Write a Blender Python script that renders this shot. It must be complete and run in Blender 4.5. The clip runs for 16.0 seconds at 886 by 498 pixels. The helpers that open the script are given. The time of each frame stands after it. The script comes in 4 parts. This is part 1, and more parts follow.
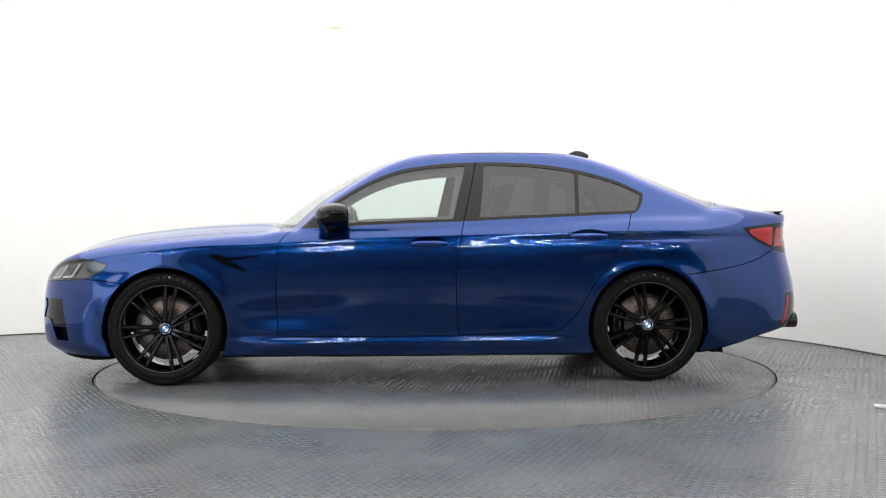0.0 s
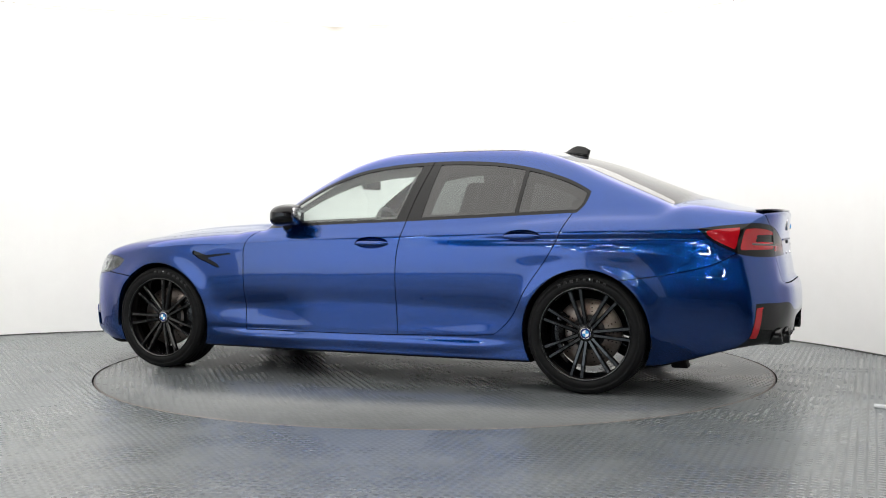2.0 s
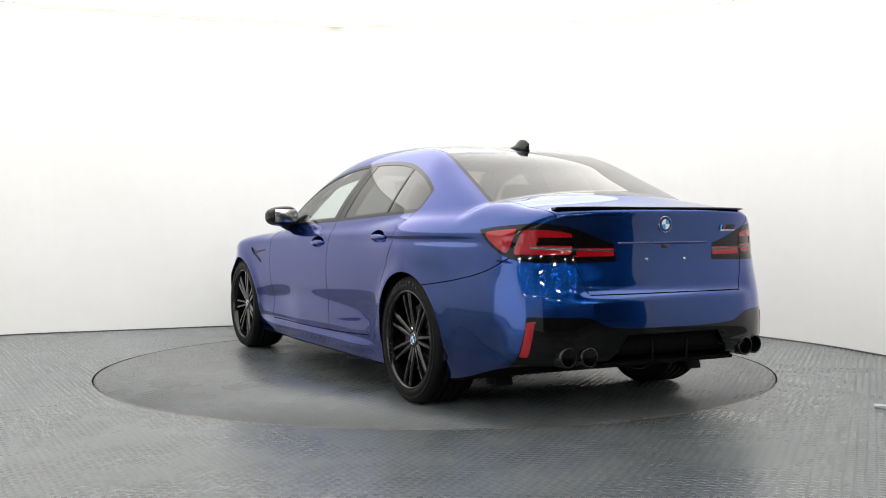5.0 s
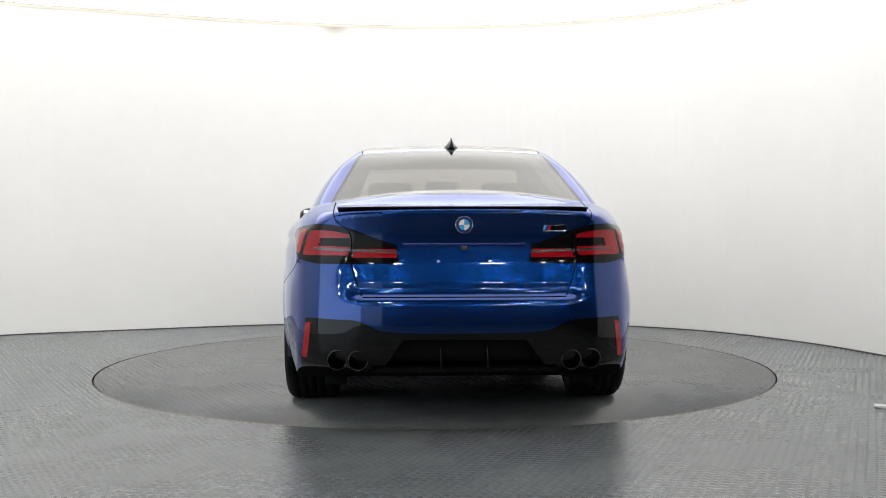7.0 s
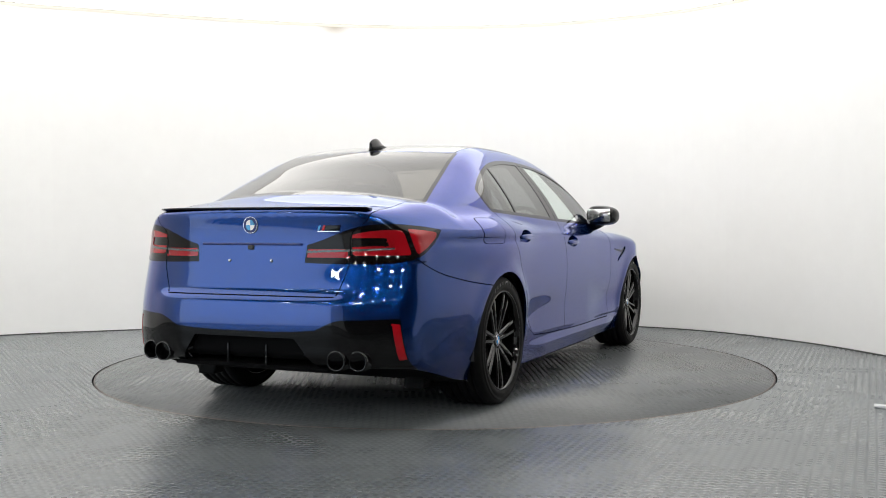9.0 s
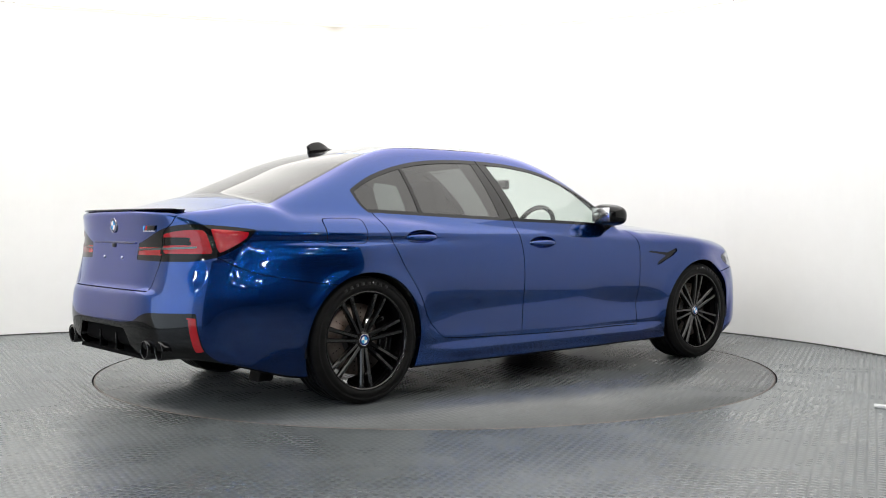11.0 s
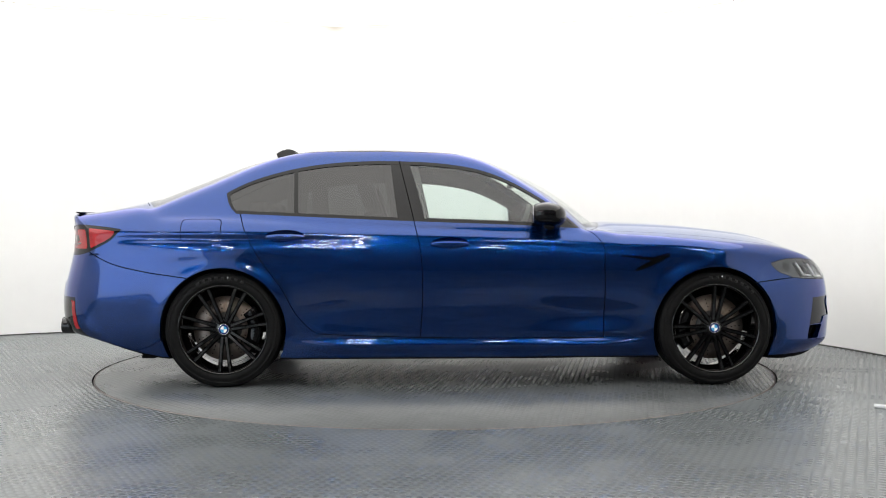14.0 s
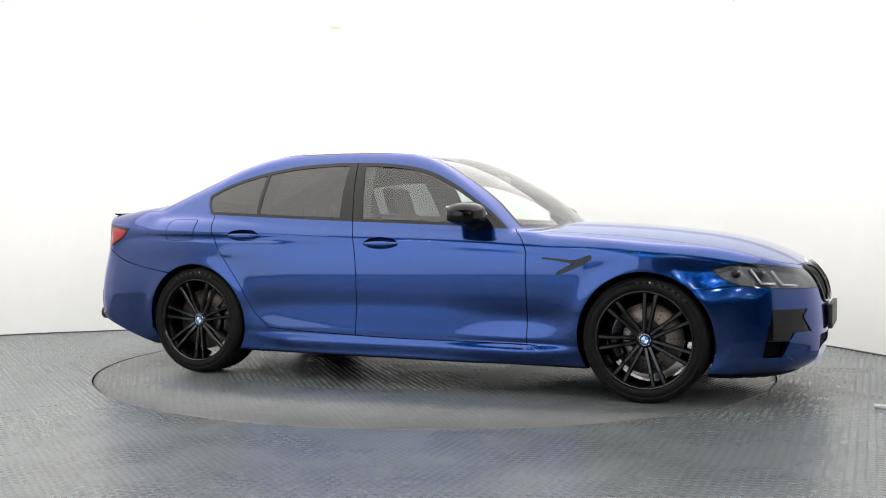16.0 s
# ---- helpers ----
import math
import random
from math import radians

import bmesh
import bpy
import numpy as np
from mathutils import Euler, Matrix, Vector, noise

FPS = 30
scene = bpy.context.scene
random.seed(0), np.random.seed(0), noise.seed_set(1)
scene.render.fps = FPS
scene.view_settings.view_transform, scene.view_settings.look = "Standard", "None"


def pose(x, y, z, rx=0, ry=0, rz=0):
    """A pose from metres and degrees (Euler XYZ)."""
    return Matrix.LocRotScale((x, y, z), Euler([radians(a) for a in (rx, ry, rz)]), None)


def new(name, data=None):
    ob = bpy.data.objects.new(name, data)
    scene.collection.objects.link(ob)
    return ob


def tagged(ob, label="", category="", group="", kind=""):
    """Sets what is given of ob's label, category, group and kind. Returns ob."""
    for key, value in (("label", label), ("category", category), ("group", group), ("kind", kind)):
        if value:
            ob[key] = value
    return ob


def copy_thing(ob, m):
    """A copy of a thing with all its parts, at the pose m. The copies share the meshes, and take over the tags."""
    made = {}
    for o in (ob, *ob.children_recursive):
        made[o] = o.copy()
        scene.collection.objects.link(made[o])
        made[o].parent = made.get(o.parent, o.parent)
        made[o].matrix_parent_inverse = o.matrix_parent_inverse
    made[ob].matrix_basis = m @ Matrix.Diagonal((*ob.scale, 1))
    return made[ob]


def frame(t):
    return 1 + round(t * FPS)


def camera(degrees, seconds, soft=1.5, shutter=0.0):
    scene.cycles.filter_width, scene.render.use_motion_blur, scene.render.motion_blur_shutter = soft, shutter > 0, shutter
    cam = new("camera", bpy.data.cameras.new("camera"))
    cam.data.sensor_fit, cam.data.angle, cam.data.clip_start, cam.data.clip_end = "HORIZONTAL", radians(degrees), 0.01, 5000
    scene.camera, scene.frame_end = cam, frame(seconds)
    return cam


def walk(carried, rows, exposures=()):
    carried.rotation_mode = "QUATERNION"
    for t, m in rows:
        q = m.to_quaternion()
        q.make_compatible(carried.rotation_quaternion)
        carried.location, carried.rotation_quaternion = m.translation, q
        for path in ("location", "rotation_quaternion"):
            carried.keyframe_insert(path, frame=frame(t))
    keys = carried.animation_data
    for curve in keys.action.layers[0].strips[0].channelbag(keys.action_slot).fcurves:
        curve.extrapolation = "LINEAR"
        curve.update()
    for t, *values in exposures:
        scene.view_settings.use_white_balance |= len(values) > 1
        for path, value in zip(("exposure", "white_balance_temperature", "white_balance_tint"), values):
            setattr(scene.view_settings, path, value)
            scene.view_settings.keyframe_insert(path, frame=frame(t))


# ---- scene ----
# The camera stands still on a tripod before a car turntable.
cam = camera(47.0, 16.0, soft=1.0)
EYE = pose(0.055, -7.123, 0.984, 88.59, 0.108, 0)
walk(cam, [(0.0, EYE), (16.0, EYE)], exposures=[(0.0, 0.60), (3.0, 0.60), (5.0, 0.45), (6.5, 0.24), (7.5, 0.24), (9.0, 0.34), (10.5, 0.48), (12.5, 0.60), (16.0, 0.60)])

# ---- world and light ----
world = bpy.data.worlds.new("world")
scene.world = world
world.use_nodes = True
world.node_tree.nodes["Background"].inputs[0].default_value = (0.55, 0.62, 0.7, 1)
world.node_tree.nodes["Background"].inputs[1].default_value = 0.05
# The last is for the bluish fill panel added beside the hall.
CEILING_GLOW, STRIP_GLOW, SIDE_GLOW = 1.48, 104.0, 1.3


# ---- materials ----
def material(name, colour, rough=0.5, metal=0.0, **extra):
    m = bpy.data.materials.new(name)
    m.use_nodes = True
    b = m.node_tree.nodes["Principled BSDF"]
    b.inputs["Base Color"].default_value = (*colour, 1)
    b.inputs["Roughness"].default_value = rough
    b.inputs["Metallic"].default_value = metal
    for key, value in extra.items():
        b.inputs[key.replace("_", " ")].default_value = value
    return m


def node(m, kind, **values):
    n = m.node_tree.nodes.new(kind)
    for key, value in values.items():
        if key in n.inputs:
            n.inputs[key].default_value = value
    return n


def wire(m, a, out, b, into):
    m.node_tree.links.new(a.outputs[out], b.inputs[into])


def grain(m, scale, low, high, detail=6.0, bump=0.0, bump_scale=None, rough=None, distance=0.002):
    """Two colours mixed by noise at two scales, a fine relief and uneven gloss."""
    b = m.node_tree.nodes["Principled BSDF"]
    tc = node(m, "ShaderNodeTexCoord")
    n1 = node(m, "ShaderNodeTexNoise", Scale=scale, Detail=detail, Roughness=0.6)
    n2 = node(m, "ShaderNodeTexNoise", Scale=scale * 9, Detail=3.0)
    wire(m, tc, "Object", n1, "Vector")
    wire(m, tc, "Object", n2, "Vector")
    add = node(m, "ShaderNodeMath")
    add.operation = "MULTIPLY_ADD"
    add.inputs[1].default_value = 0.35
    wire(m, n2, "Fac", add, 0)
    wire(m, n1, "Fac", add, 2)
    ramp = node(m, "ShaderNodeValToRGB")
    ramp.color_ramp.elements[0].position, ramp.color_ramp.elements[1].position = 0.45, 0.9
    ramp.color_ramp.elements[0].color, ramp.color_ramp.elements[1].color = (*low, 1), (*high, 1)
    wire(m, add, 0, ramp, "Fac")
    wire(m, ramp, "Color", b, "Base Color")
    if rough:
        mr = node(m, "ShaderNodeMapRange")
        mr.inputs["From Min"].default_value, mr.inputs["From Max"].default_value = 0.4, 0.95
        mr.inputs["To Min"].default_value, mr.inputs["To Max"].default_value = rough
        wire(m, add, 0, mr, "Value")
        wire(m, mr, "Result", b, "Roughness")
    if bump:
        n3 = node(m, "ShaderNodeTexNoise", Scale=bump_scale or scale * 20, Detail=4.0)
        wire(m, tc, "Object", n3, "Vector")
        bp = node(m, "ShaderNodeBump", Strength=bump, Distance=distance)
        wire(m, n3, "Fac", bp, "Height")
        wire(m, bp, "Normal", b, "Normal")
    return m


def car_paint():
    m = material("blue_metallic_paint", (0.02, 0.06, 0.42), 0.24, 0.93, Coat_Weight=1.0, Coat_Roughness=0.008, Coat_IOR=1.5, Specular_Tint=(0.16, 0.40, 0.92, 1.0))
    b = m.node_tree.nodes["Principled BSDF"]
    tc = node(m, "ShaderNodeTexCoord")
    flake = node(m, "ShaderNodeTexVoronoi", Scale=2600.0)
    wire(m, tc, "Object", flake, "Vector")
    mix = node(m, "ShaderNodeMix")
    mix.data_type = "RGBA"
    mix.inputs["A"].default_value, mix.inputs["B"].default_value = (0.0008, 0.0162, 0.092, 1), (0.0025, 0.047, 0.238, 1)
    wire(m, flake, "Color", mix, "Factor")
    wire(m, mix, "Result", b, "Base Color")
    peel = node(m, "ShaderNodeTexNoise", Scale=260.0, Detail=1.0)
    wire(m, tc, "Object", peel, "Vector")
    bp = node(m, "ShaderNodeBump", Strength=0.008, Distance=0.001)
    wire(m, peel, "Fac", bp, "Height")
    wire(m, bp, "Normal", b, "Coat Normal")
    return m


def glass(name, tint, rough=0.0):
    m = bpy.data.materials.new(name)
    m.use_nodes = True
    nt = m.node_tree
    nt.nodes.remove(nt.nodes["Principled BSDF"])
    out = nt.nodes["Material Output"]
    clear = node(m, "ShaderNodeBsdfTransparent", Color=(*tint, 1))
    gloss = node(m, "ShaderNodeBsdfGlossy", Color=(1, 1, 1, 1), Roughness=rough)
    face = node(m, "ShaderNodeLayerWeight", Blend=0.5)
    steep = node(m, "ShaderNodeMath")
    steep.operation = "POWER"
    steep.inputs[1].default_value = 4.4
    wire(m, face, "Facing", steep, 0)
    fres = node(m, "ShaderNodeMath")
    fres.operation = "MULTIPLY_ADD"
    fres.inputs[1].default_value, fres.inputs[2].default_value = 0.82, 0.06
    wire(m, steep, 0, fres, 0)
    mix = node(m, "ShaderNodeMixShader")
    wire(m, fres, 0, mix, 0)
    wire(m, clear, 0, mix, 1)
    wire(m, gloss, 0, mix, 2)
    wire(m, mix, 0, out, "Surface")
    return m


def glow(name, colour, strength):
    m = material(name, (0.8, 0.8, 0.8), 0.6)
    b = m.node_tree.nodes["Principled BSDF"]
    b.inputs["Emission Color"].default_value = (*colour, 1)
    b.inputs["Emission Strength"].default_value = strength
    return m


PAINT = car_paint()
RED = material("red_lens", (0.30, 0.004, 0.009), 0.06, Specular_IOR_Level=0.5)
SMOKE = material("smoked_lens", (0.004, 0.003, 0.003), 0.05, Specular_IOR_Level=0.25)
CHROME = material("chrome", (0.75, 0.75, 0.77), 0.12, 1.0)
LAMP_GREY = material("lamp_reflector", (0.10, 0.105, 0.11), 0.25, 0.8)
WHITE = material("white_enamel", (0.8, 0.8, 0.8), 0.25)
BLUE = material("light_blue_enamel", (0.05, 0.30, 0.62), 0.25)
NAVY = material("dark_blue_enamel", (0.01, 0.02, 0.12), 0.25)
STEEL = grain(material("brake_disc_steel", (0.5, 0.48, 0.46), 0.35, 1.0), 14, (0.13, 0.095, 0.075), (0.27, 0.24, 0.22), rough=(0.32, 0.5))
HEADLINING = grain(material("anthracite_headlining", (0.05, 0.05, 0.05), 0.9), 60, (0.04, 0.04, 0.041), (0.065, 0.065, 0.064))
LENS = glass("lamp_cover", (0.86, 0.88, 0.9))
CARBON = material("carbon_roof_lacquer", (0.012, 0.012, 0.013), 0.3, Coat_Weight=1.0, Coat_Roughness=0.02)
GLOSS_BLACK = material("gloss_black", (0.0022, 0.0022, 0.0026), 0.04, Specular_IOR_Level=0.3)
SATIN_BLACK = grain(material("satin_black_plastic", (0.015, 0.015, 0.016), 0.45), 30, (0.006, 0.006, 0.0065), (0.013, 0.013, 0.0135), bump=0.15, bump_scale=900)
DARK = material("dark_void", (0.003, 0.003, 0.0035), 0.9, Specular_IOR_Level=0.08)
RUBBER = grain(material("tyre_rubber", (0.02, 0.02, 0.021), 0.62, Specular_IOR_Level=0.12), 18, (0.003, 0.003, 0.0033), (0.008, 0.008, 0.008), bump=0.2, bump_scale=500, rough=(0.45, 0.7))
MARK = material("sidewall_mark_rubber", (0.011, 0.011, 0.011), 0.42, Specular_IOR_Level=0.3)
RIM_BLACK = material("rim_gloss_black", (0.003, 0.003, 0.0034), 0.05, Specular_IOR_Level=0.55)
SIDE_GLASS = glass("clear_window_glass", (0.78, 0.86, 0.83))
TINT_GLASS = glass("tinted_window_glass", (0.15, 0.16, 0.16))
SCREEN_GLASS = glass("windscreen_glass", (0.88, 0.92, 0.89))
REAR_GLASS = glass("rear_window_glass", (0.17, 0.15, 0.125))
CABIN = grain(material("black_leather", (0.02, 0.02, 0.02), 0.5), 25, (0.012, 0.012, 0.013), (0.03, 0.03, 0.031), bump=0.3, bump_scale=400)
WALL_PAINT = grain(material("white_wall_paint", (0.8, 0.8, 0.8), 0.7), 0.9, (0.83, 0.828, 0.815), (0.87, 0.868, 0.858), bump=0.03, bump_scale=60, rough=(0.6, 0.8))


def stain(m, centre, size, colour):
    """A soft blotch of its own shape on a painted wall."""
    b = m.node_tree.nodes["Principled BSDF"]
    old = b.inputs["Base Color"].links[0].from_socket
    tc = node(m, "ShaderNodeTexCoord")
    mp = node(m, "ShaderNodeMapping")
    mp.vector_type = "TEXTURE"
    mp.inputs["Location"].default_value, mp.inputs["Scale"].default_value = centre, size
    wire(m, tc, "Object", mp, "Vector")
    ball = node(m, "ShaderNodeTexGradient")
    ball.gradient_type = "SPHERICAL"
    wire(m, mp, "Vector", ball, "Vector")
    mix = node(m, "ShaderNodeMix")
    mix.data_type = "RGBA"
    m.node_tree.links.new(old, mix.inputs["A"])
    mix.inputs["B"].default_value = (*colour, 1)
    wire(m, ball, "Fac", mix, "Factor")
    wire(m, mix, "Result", b, "Base Color")


stain(WALL_PAINT, (-1.0, 2.93, 2.925), (0.17, 0.17, 0.09), (0.50, 0.44, 0.36))


def floor_material(name, low, high, turn, pitch=(0.034, 0.058), smooth=0.0, sheet=1.25):
    """Grey rubber sheet with staggered rows of short raised bars, scuffed, with butt joints between the sheets."""
    m = material(name, low, 0.3, Specular_IOR_Level=0.5)
    b = m.node_tree.nodes["Principled BSDF"]

    def calc(op, a, c=None, d=None):
        n = node(m, "ShaderNodeMath")
        n.operation = op
        for k, v in enumerate((a, c, d)):
            if v is None:
                continue
            if isinstance(v, (int, float)):
                n.inputs[k].default_value = v
            else:
                m.node_tree.links.new(v, n.inputs[k])
        return n.outputs[0]

    def noise(scale, detail, rough, at):
        n = node(m, "ShaderNodeTexNoise", Scale=scale, Detail=detail, Roughness=rough)
        m.node_tree.links.new(at, n.inputs["Vector"])
        return n.outputs["Fac"]

    tc = node(m, "ShaderNodeTexCoord")
    mp = node(m, "ShaderNodeMapping")
    mp.inputs["Rotation"].default_value = (0, 0, radians(turn))
    wire(m, tc, "Object", mp, "Vector")
    sep = node(m, "ShaderNodeSeparateXYZ")
    wire(m, mp, "Vector", sep, "Vector")
    col = calc("ADD", calc("DIVIDE", sep.outputs["X"], pitch[0]), 2000.0)
    odd = calc("MULTIPLY", calc("MODULO", calc("FLOOR", col), 2.0), 0.5)
    fx = calc("SUBTRACT", calc("FRACT", col), 0.5)
    fy = calc("SUBTRACT", calc("FRACT", calc("ADD", calc("ADD", calc("DIVIDE", sep.outputs["Y"], pitch[1]), 2000.0), odd)), 0.5)
    hump = calc("SUBTRACT", 1.0, calc("ADD", calc("MULTIPLY", calc("MULTIPLY", fx, fx), 4.6), calc("MULTIPLY", calc("MULTIPLY", fy, fy), 6.0)))
    bar = calc("MAXIMUM", calc("MINIMUM", calc("MULTIPLY", hump, 1.8), 1.0), 0.0)
    big = noise(0.6, 2.0, 0.5, tc.outputs["Object"])
    scuff = noise(2.3, 4.0, 0.5, tc.outputs["Object"])
    fine = noise(60.0, 3.0, 0.5, tc.outputs["Object"])
    # bars are worn flatter in wide soft areas
    bar = calc("MULTIPLY", bar, calc("MULTIPLY_ADD", big, 1.0, 0.4 - smooth))
    # butt joints between sheets, both ways
    gaps = []
    for axis, size in (("X", sheet), ("Y", sheet * 1.9)):
        f = calc("ABSOLUTE", calc("SUBTRACT", calc("FRACT", calc("ADD", calc("DIVIDE", sep.outputs[axis], size), 50.27)), 0.5))
        gaps.append(calc("GREATER_THAN", calc("MULTIPLY", calc("SUBTRACT", 0.0022 / size, f), 1.0), 0.0))
    gap = calc("MAXIMUM", *gaps)
    tone = calc("ADD", calc("MULTIPLY", calc("SUBTRACT", big, 0.5), 0.7), calc("MULTIPLY", calc("SUBTRACT", scuff, 0.5), 0.5))
    tone = calc("ADD", tone, calc("MULTIPLY", calc("SUBTRACT", fine, 0.5), 0.25))
    tone = calc("ADD", tone, calc("MULTIPLY_ADD", bar, 0.42, 0.30))
    tone = calc("MULTIPLY", tone, calc("SUBTRACT", 1.0, calc("MULTIPLY", gap, 0.45)))
    ramp = node(m, "ShaderNodeValToRGB")
    ramp.color_ramp.elements[0].position, ramp.color_ramp.elements[1].position = 0.0, 1.0
    ramp.color_ramp.elements[0].color, ramp.color_ramp.elements[1].color = (*low, 1), (*high, 1)
    m.node_tree.links.new(tone, ramp.inputs["Fac"])
    wire(m, ramp, "Color", b, "Base Color")
    m.node_tree.links.new(calc("MULTIPLY_ADD", scuff, 0.16, calc("MULTIPLY_ADD", bar, -0.05, 0.23)), b.inputs["Roughness"])
    height = calc("SUBTRACT", calc("ADD", bar, calc("MULTIPLY", fine, 0.08)), gap)
    bp = node(m, "ShaderNodeBump", Strength=0.55, Distance=0.0012)
    m.node_tree.links.new(height, bp.inputs["Height"])
    wire(m, bp, "Normal", b, "Normal")
    return m


FLOOR = floor_material("grey_rubber_floor", (0.060, 0.070, 0.075), (0.175, 0.190, 0.196), -29, (0.032, 0.05))
DISC = floor_material("turntable_rubber", (0.042, 0.047, 0.050), (0.125, 0.134, 0.137), 12, (0.032, 0.05), smooth=0.1)


# ---- mesh tools ----
def link(name, bm, mat, parent=None, label="", smooth=True):
    me = bpy.data.meshes.new(name)
    bm.to_mesh(me)
    bm.free()
    if smooth:
        me.shade_smooth()
    if "facing" in me.attributes:
        smooth_skin(me)
    me.materials.append(mat)
    ob = new(name, me)
    if parent is not None:
        ob.parent = parent
    if label:
        ob["label"] = label
    return ob


def smooth_skin(me):
    """Take the body surface's own normals for the skin; turned-in edges keep the mesh's."""
    put = np.zeros(len(me.vertices) * 3, np.float32)
    me.attributes["facing"].data.foreach_get("vector", put)
    put = put.reshape(-1, 3)
    own = np.array([v.normal for v in me.vertices])
    bare = np.linalg.norm(put, axis=1) < 0.5
    put[bare] = own[bare]
    me.attributes.remove(me.attributes["facing"])
    me.normals_split_custom_set_from_vertices(put.tolist())


def part(name, bm, mat, parent, label=""):
    return link(name, bm, mat, parent, label)


def from_lists(verts, faces):
    bm = bmesh.new()
    vs = [bm.verts.new(v) for v in verts]
    for f in faces:
        try:
            bm.faces.new([vs[i] for i in f])
        except ValueError:
            pass
    return bm


def box(bm, lo, hi, bevel=0.0, segments=2, m=None):
    made = bmesh.ops.create_cube(bm, size=1.0)["verts"]
    size = Vector(hi) - Vector(lo)
    for v in made:
        v.co = Vector(((v.co.x + 0.5) * size.x + lo[0], (v.co.y + 0.5) * size.y + lo[1], (v.co.z + 0.5) * size.z + lo[2]))
    if bevel:
        edges = list({e for v in made for e in v.link_edges})
        made = list({v for f in bmesh.ops.bevel(bm, geom=edges, offset=bevel, segments=segments, profile=0.6, affect="EDGES")["faces"] for v in f.verts} | {v for v in made if v.is_valid})
    if m is not None:
        bmesh.ops.transform(bm, matrix=m, verts=made)
    return made


def revolve(profile, steps=64, axis="y", close=False):
    """A turned body: profile of (radius, along)."""
    bm = bmesh.new()
    rings = []
    for r, a in profile:
        ring = []
        for i in range(steps):
            c, s = math.cos(2 * math.pi * i / steps), math.sin(2 * math.pi * i / steps)
            ring.append(bm.verts.new((r * c, a, r * s) if axis == "y" else (r * c, r * s, a)))
        rings.append(ring)
    pairs = list(zip(rings, rings[1:])) + ([(rings[-1], rings[0])] if close else [])
    for a, b in pairs:
        for i in range(steps):
            j = (i + 1) % steps
            bm.faces.new((a[i], a[j], b[j], b[i]))
    bmesh.ops.recalc_face_normals(bm, faces=bm.faces)
    return bm


def tube(bm, points, radius, sides=8):
    """A bent round bar through the points."""
    pts = [Vector(p) for p in points]
    rings = []
    for i, p in enumerate(pts):
        d = (pts[min(i + 1, len(pts) - 1)] - pts[max(i - 1, 0)]).normalized()
        q = d.to_track_quat("Z", "Y").to_matrix()
        r = radius[i] if isinstance(radius, (list, tuple)) else radius
        rings.append([bm.verts.new(p + q @ Vector((r * math.cos(2 * math.pi * k / sides), r * math.sin(2 * math.pi * k / sides), 0))) for k in range(sides)])
    for a, b in zip(rings, rings[1:]):
        for k in range(sides):
            bm.faces.new((a[k], a[(k + 1) % sides], b[(k + 1) % sides], b[k]))
    bm.faces.new(rings[0][::-1])
    bm.faces.new(rings[-1])
    return bm


def curve(points, soft=0.0):
    """A smooth function through a few points, as a lookup table."""
    xs, ys = np.array([p[0] for p in points], float), np.array([p[1] for p in points], float)
    order = np.argsort(xs)
    xs, ys = xs[order], ys[order]
    pad = max(4 * soft, 0.05)
    grid = np.arange(xs[0] - pad, xs[-1] + pad, 0.002)
    h = np.diff(xs)
    d = np.diff(ys) / h
    m = np.concatenate(([d[0]], (d[:-1] * h[1:] + d[1:] * h[:-1]) / (h[1:] + h[:-1]), [d[-1]])) if len(xs) > 2 else np.array([d[0], d[0]])
    k = np.clip(np.searchsorted(xs, grid) - 1, 0, len(xs) - 2)
    s = (grid - xs[k]) / h[k]
    val = (2 * s**3 - 3 * s**2 + 1) * ys[k] + (s**3 - 2 * s**2 + s) * h[k] * m[k] + (-2 * s**3 + 3 * s**2) * ys[k + 1] + (s**3 - s**2) * h[k] * m[k + 1]
    val = np.where(grid < xs[0], ys[0] + (grid - xs[0]) * m[0], np.where(grid > xs[-1], ys[-1] + (grid - xs[-1]) * m[-1], val))
    if soft:
        w = np.exp(-0.5 * (np.arange(-3 * soft, 3 * soft, 0.002) / soft) ** 2)
        n = len(w) // 2
        val = np.convolve(np.concatenate((2 * val[0] - val[n:0:-1], val, 2 * val[-1] - val[-2 : -n - 2 : -1])), w / w.sum(), "valid")[: len(grid)]
    return lambda x: np.interp(x, grid, val)


def smax(a, b, k):
    h = np.clip(0.5 + 0.5 * (a - b) / k, 0, 1)
    return b + (a - b) * h + k * h * (1 - h)


def smin(a, b, k):
    return -smax(-a, -b, k)


def soft_step(a, b, x):
    s = np.clip((x - a) / (b - a), 0, 1)
    return s * s * (3 - 2 * s)


# ---- the room ----
WALL_HEIGHT = 2.95


def wall_line():
    """Plan of the curved studio wall, from the open front at one end round the back to the other."""
    ctrl = [(-5.6, -3.2), (-5.5, -1.0), (-5.0, 0.9), (-3.9, 1.85), (-3.0, 2.27), (-1.6, 2.80), (-0.2, 3.05), (1.0, 2.95), (1.95, 2.52), (2.52, 2.05), (2.95, 1.38), (3.22, 0.72), (3.42, -0.2), (3.5, -1.6), (3.5, -3.2)]
    pts = []
    for i in range(len(ctrl) - 1):
        p = [Vector((*ctrl[min(max(i + k, 0), len(ctrl) - 1)], 0)) for k in (-1, 0, 1, 2)]
        for s in range(8):
            t = s / 8
            pts.append(0.5 * (2 * p[1] + (p[2] - p[0]) * t + (2 * p[0] - 5 * p[1] + 4 * p[2] - p[3]) * t * t + (3 * p[1] - p[0] - 3 * p[2] + p[3]) * t**3))
    pts.append(Vector((*ctrl[-1], 0)))
    return pts


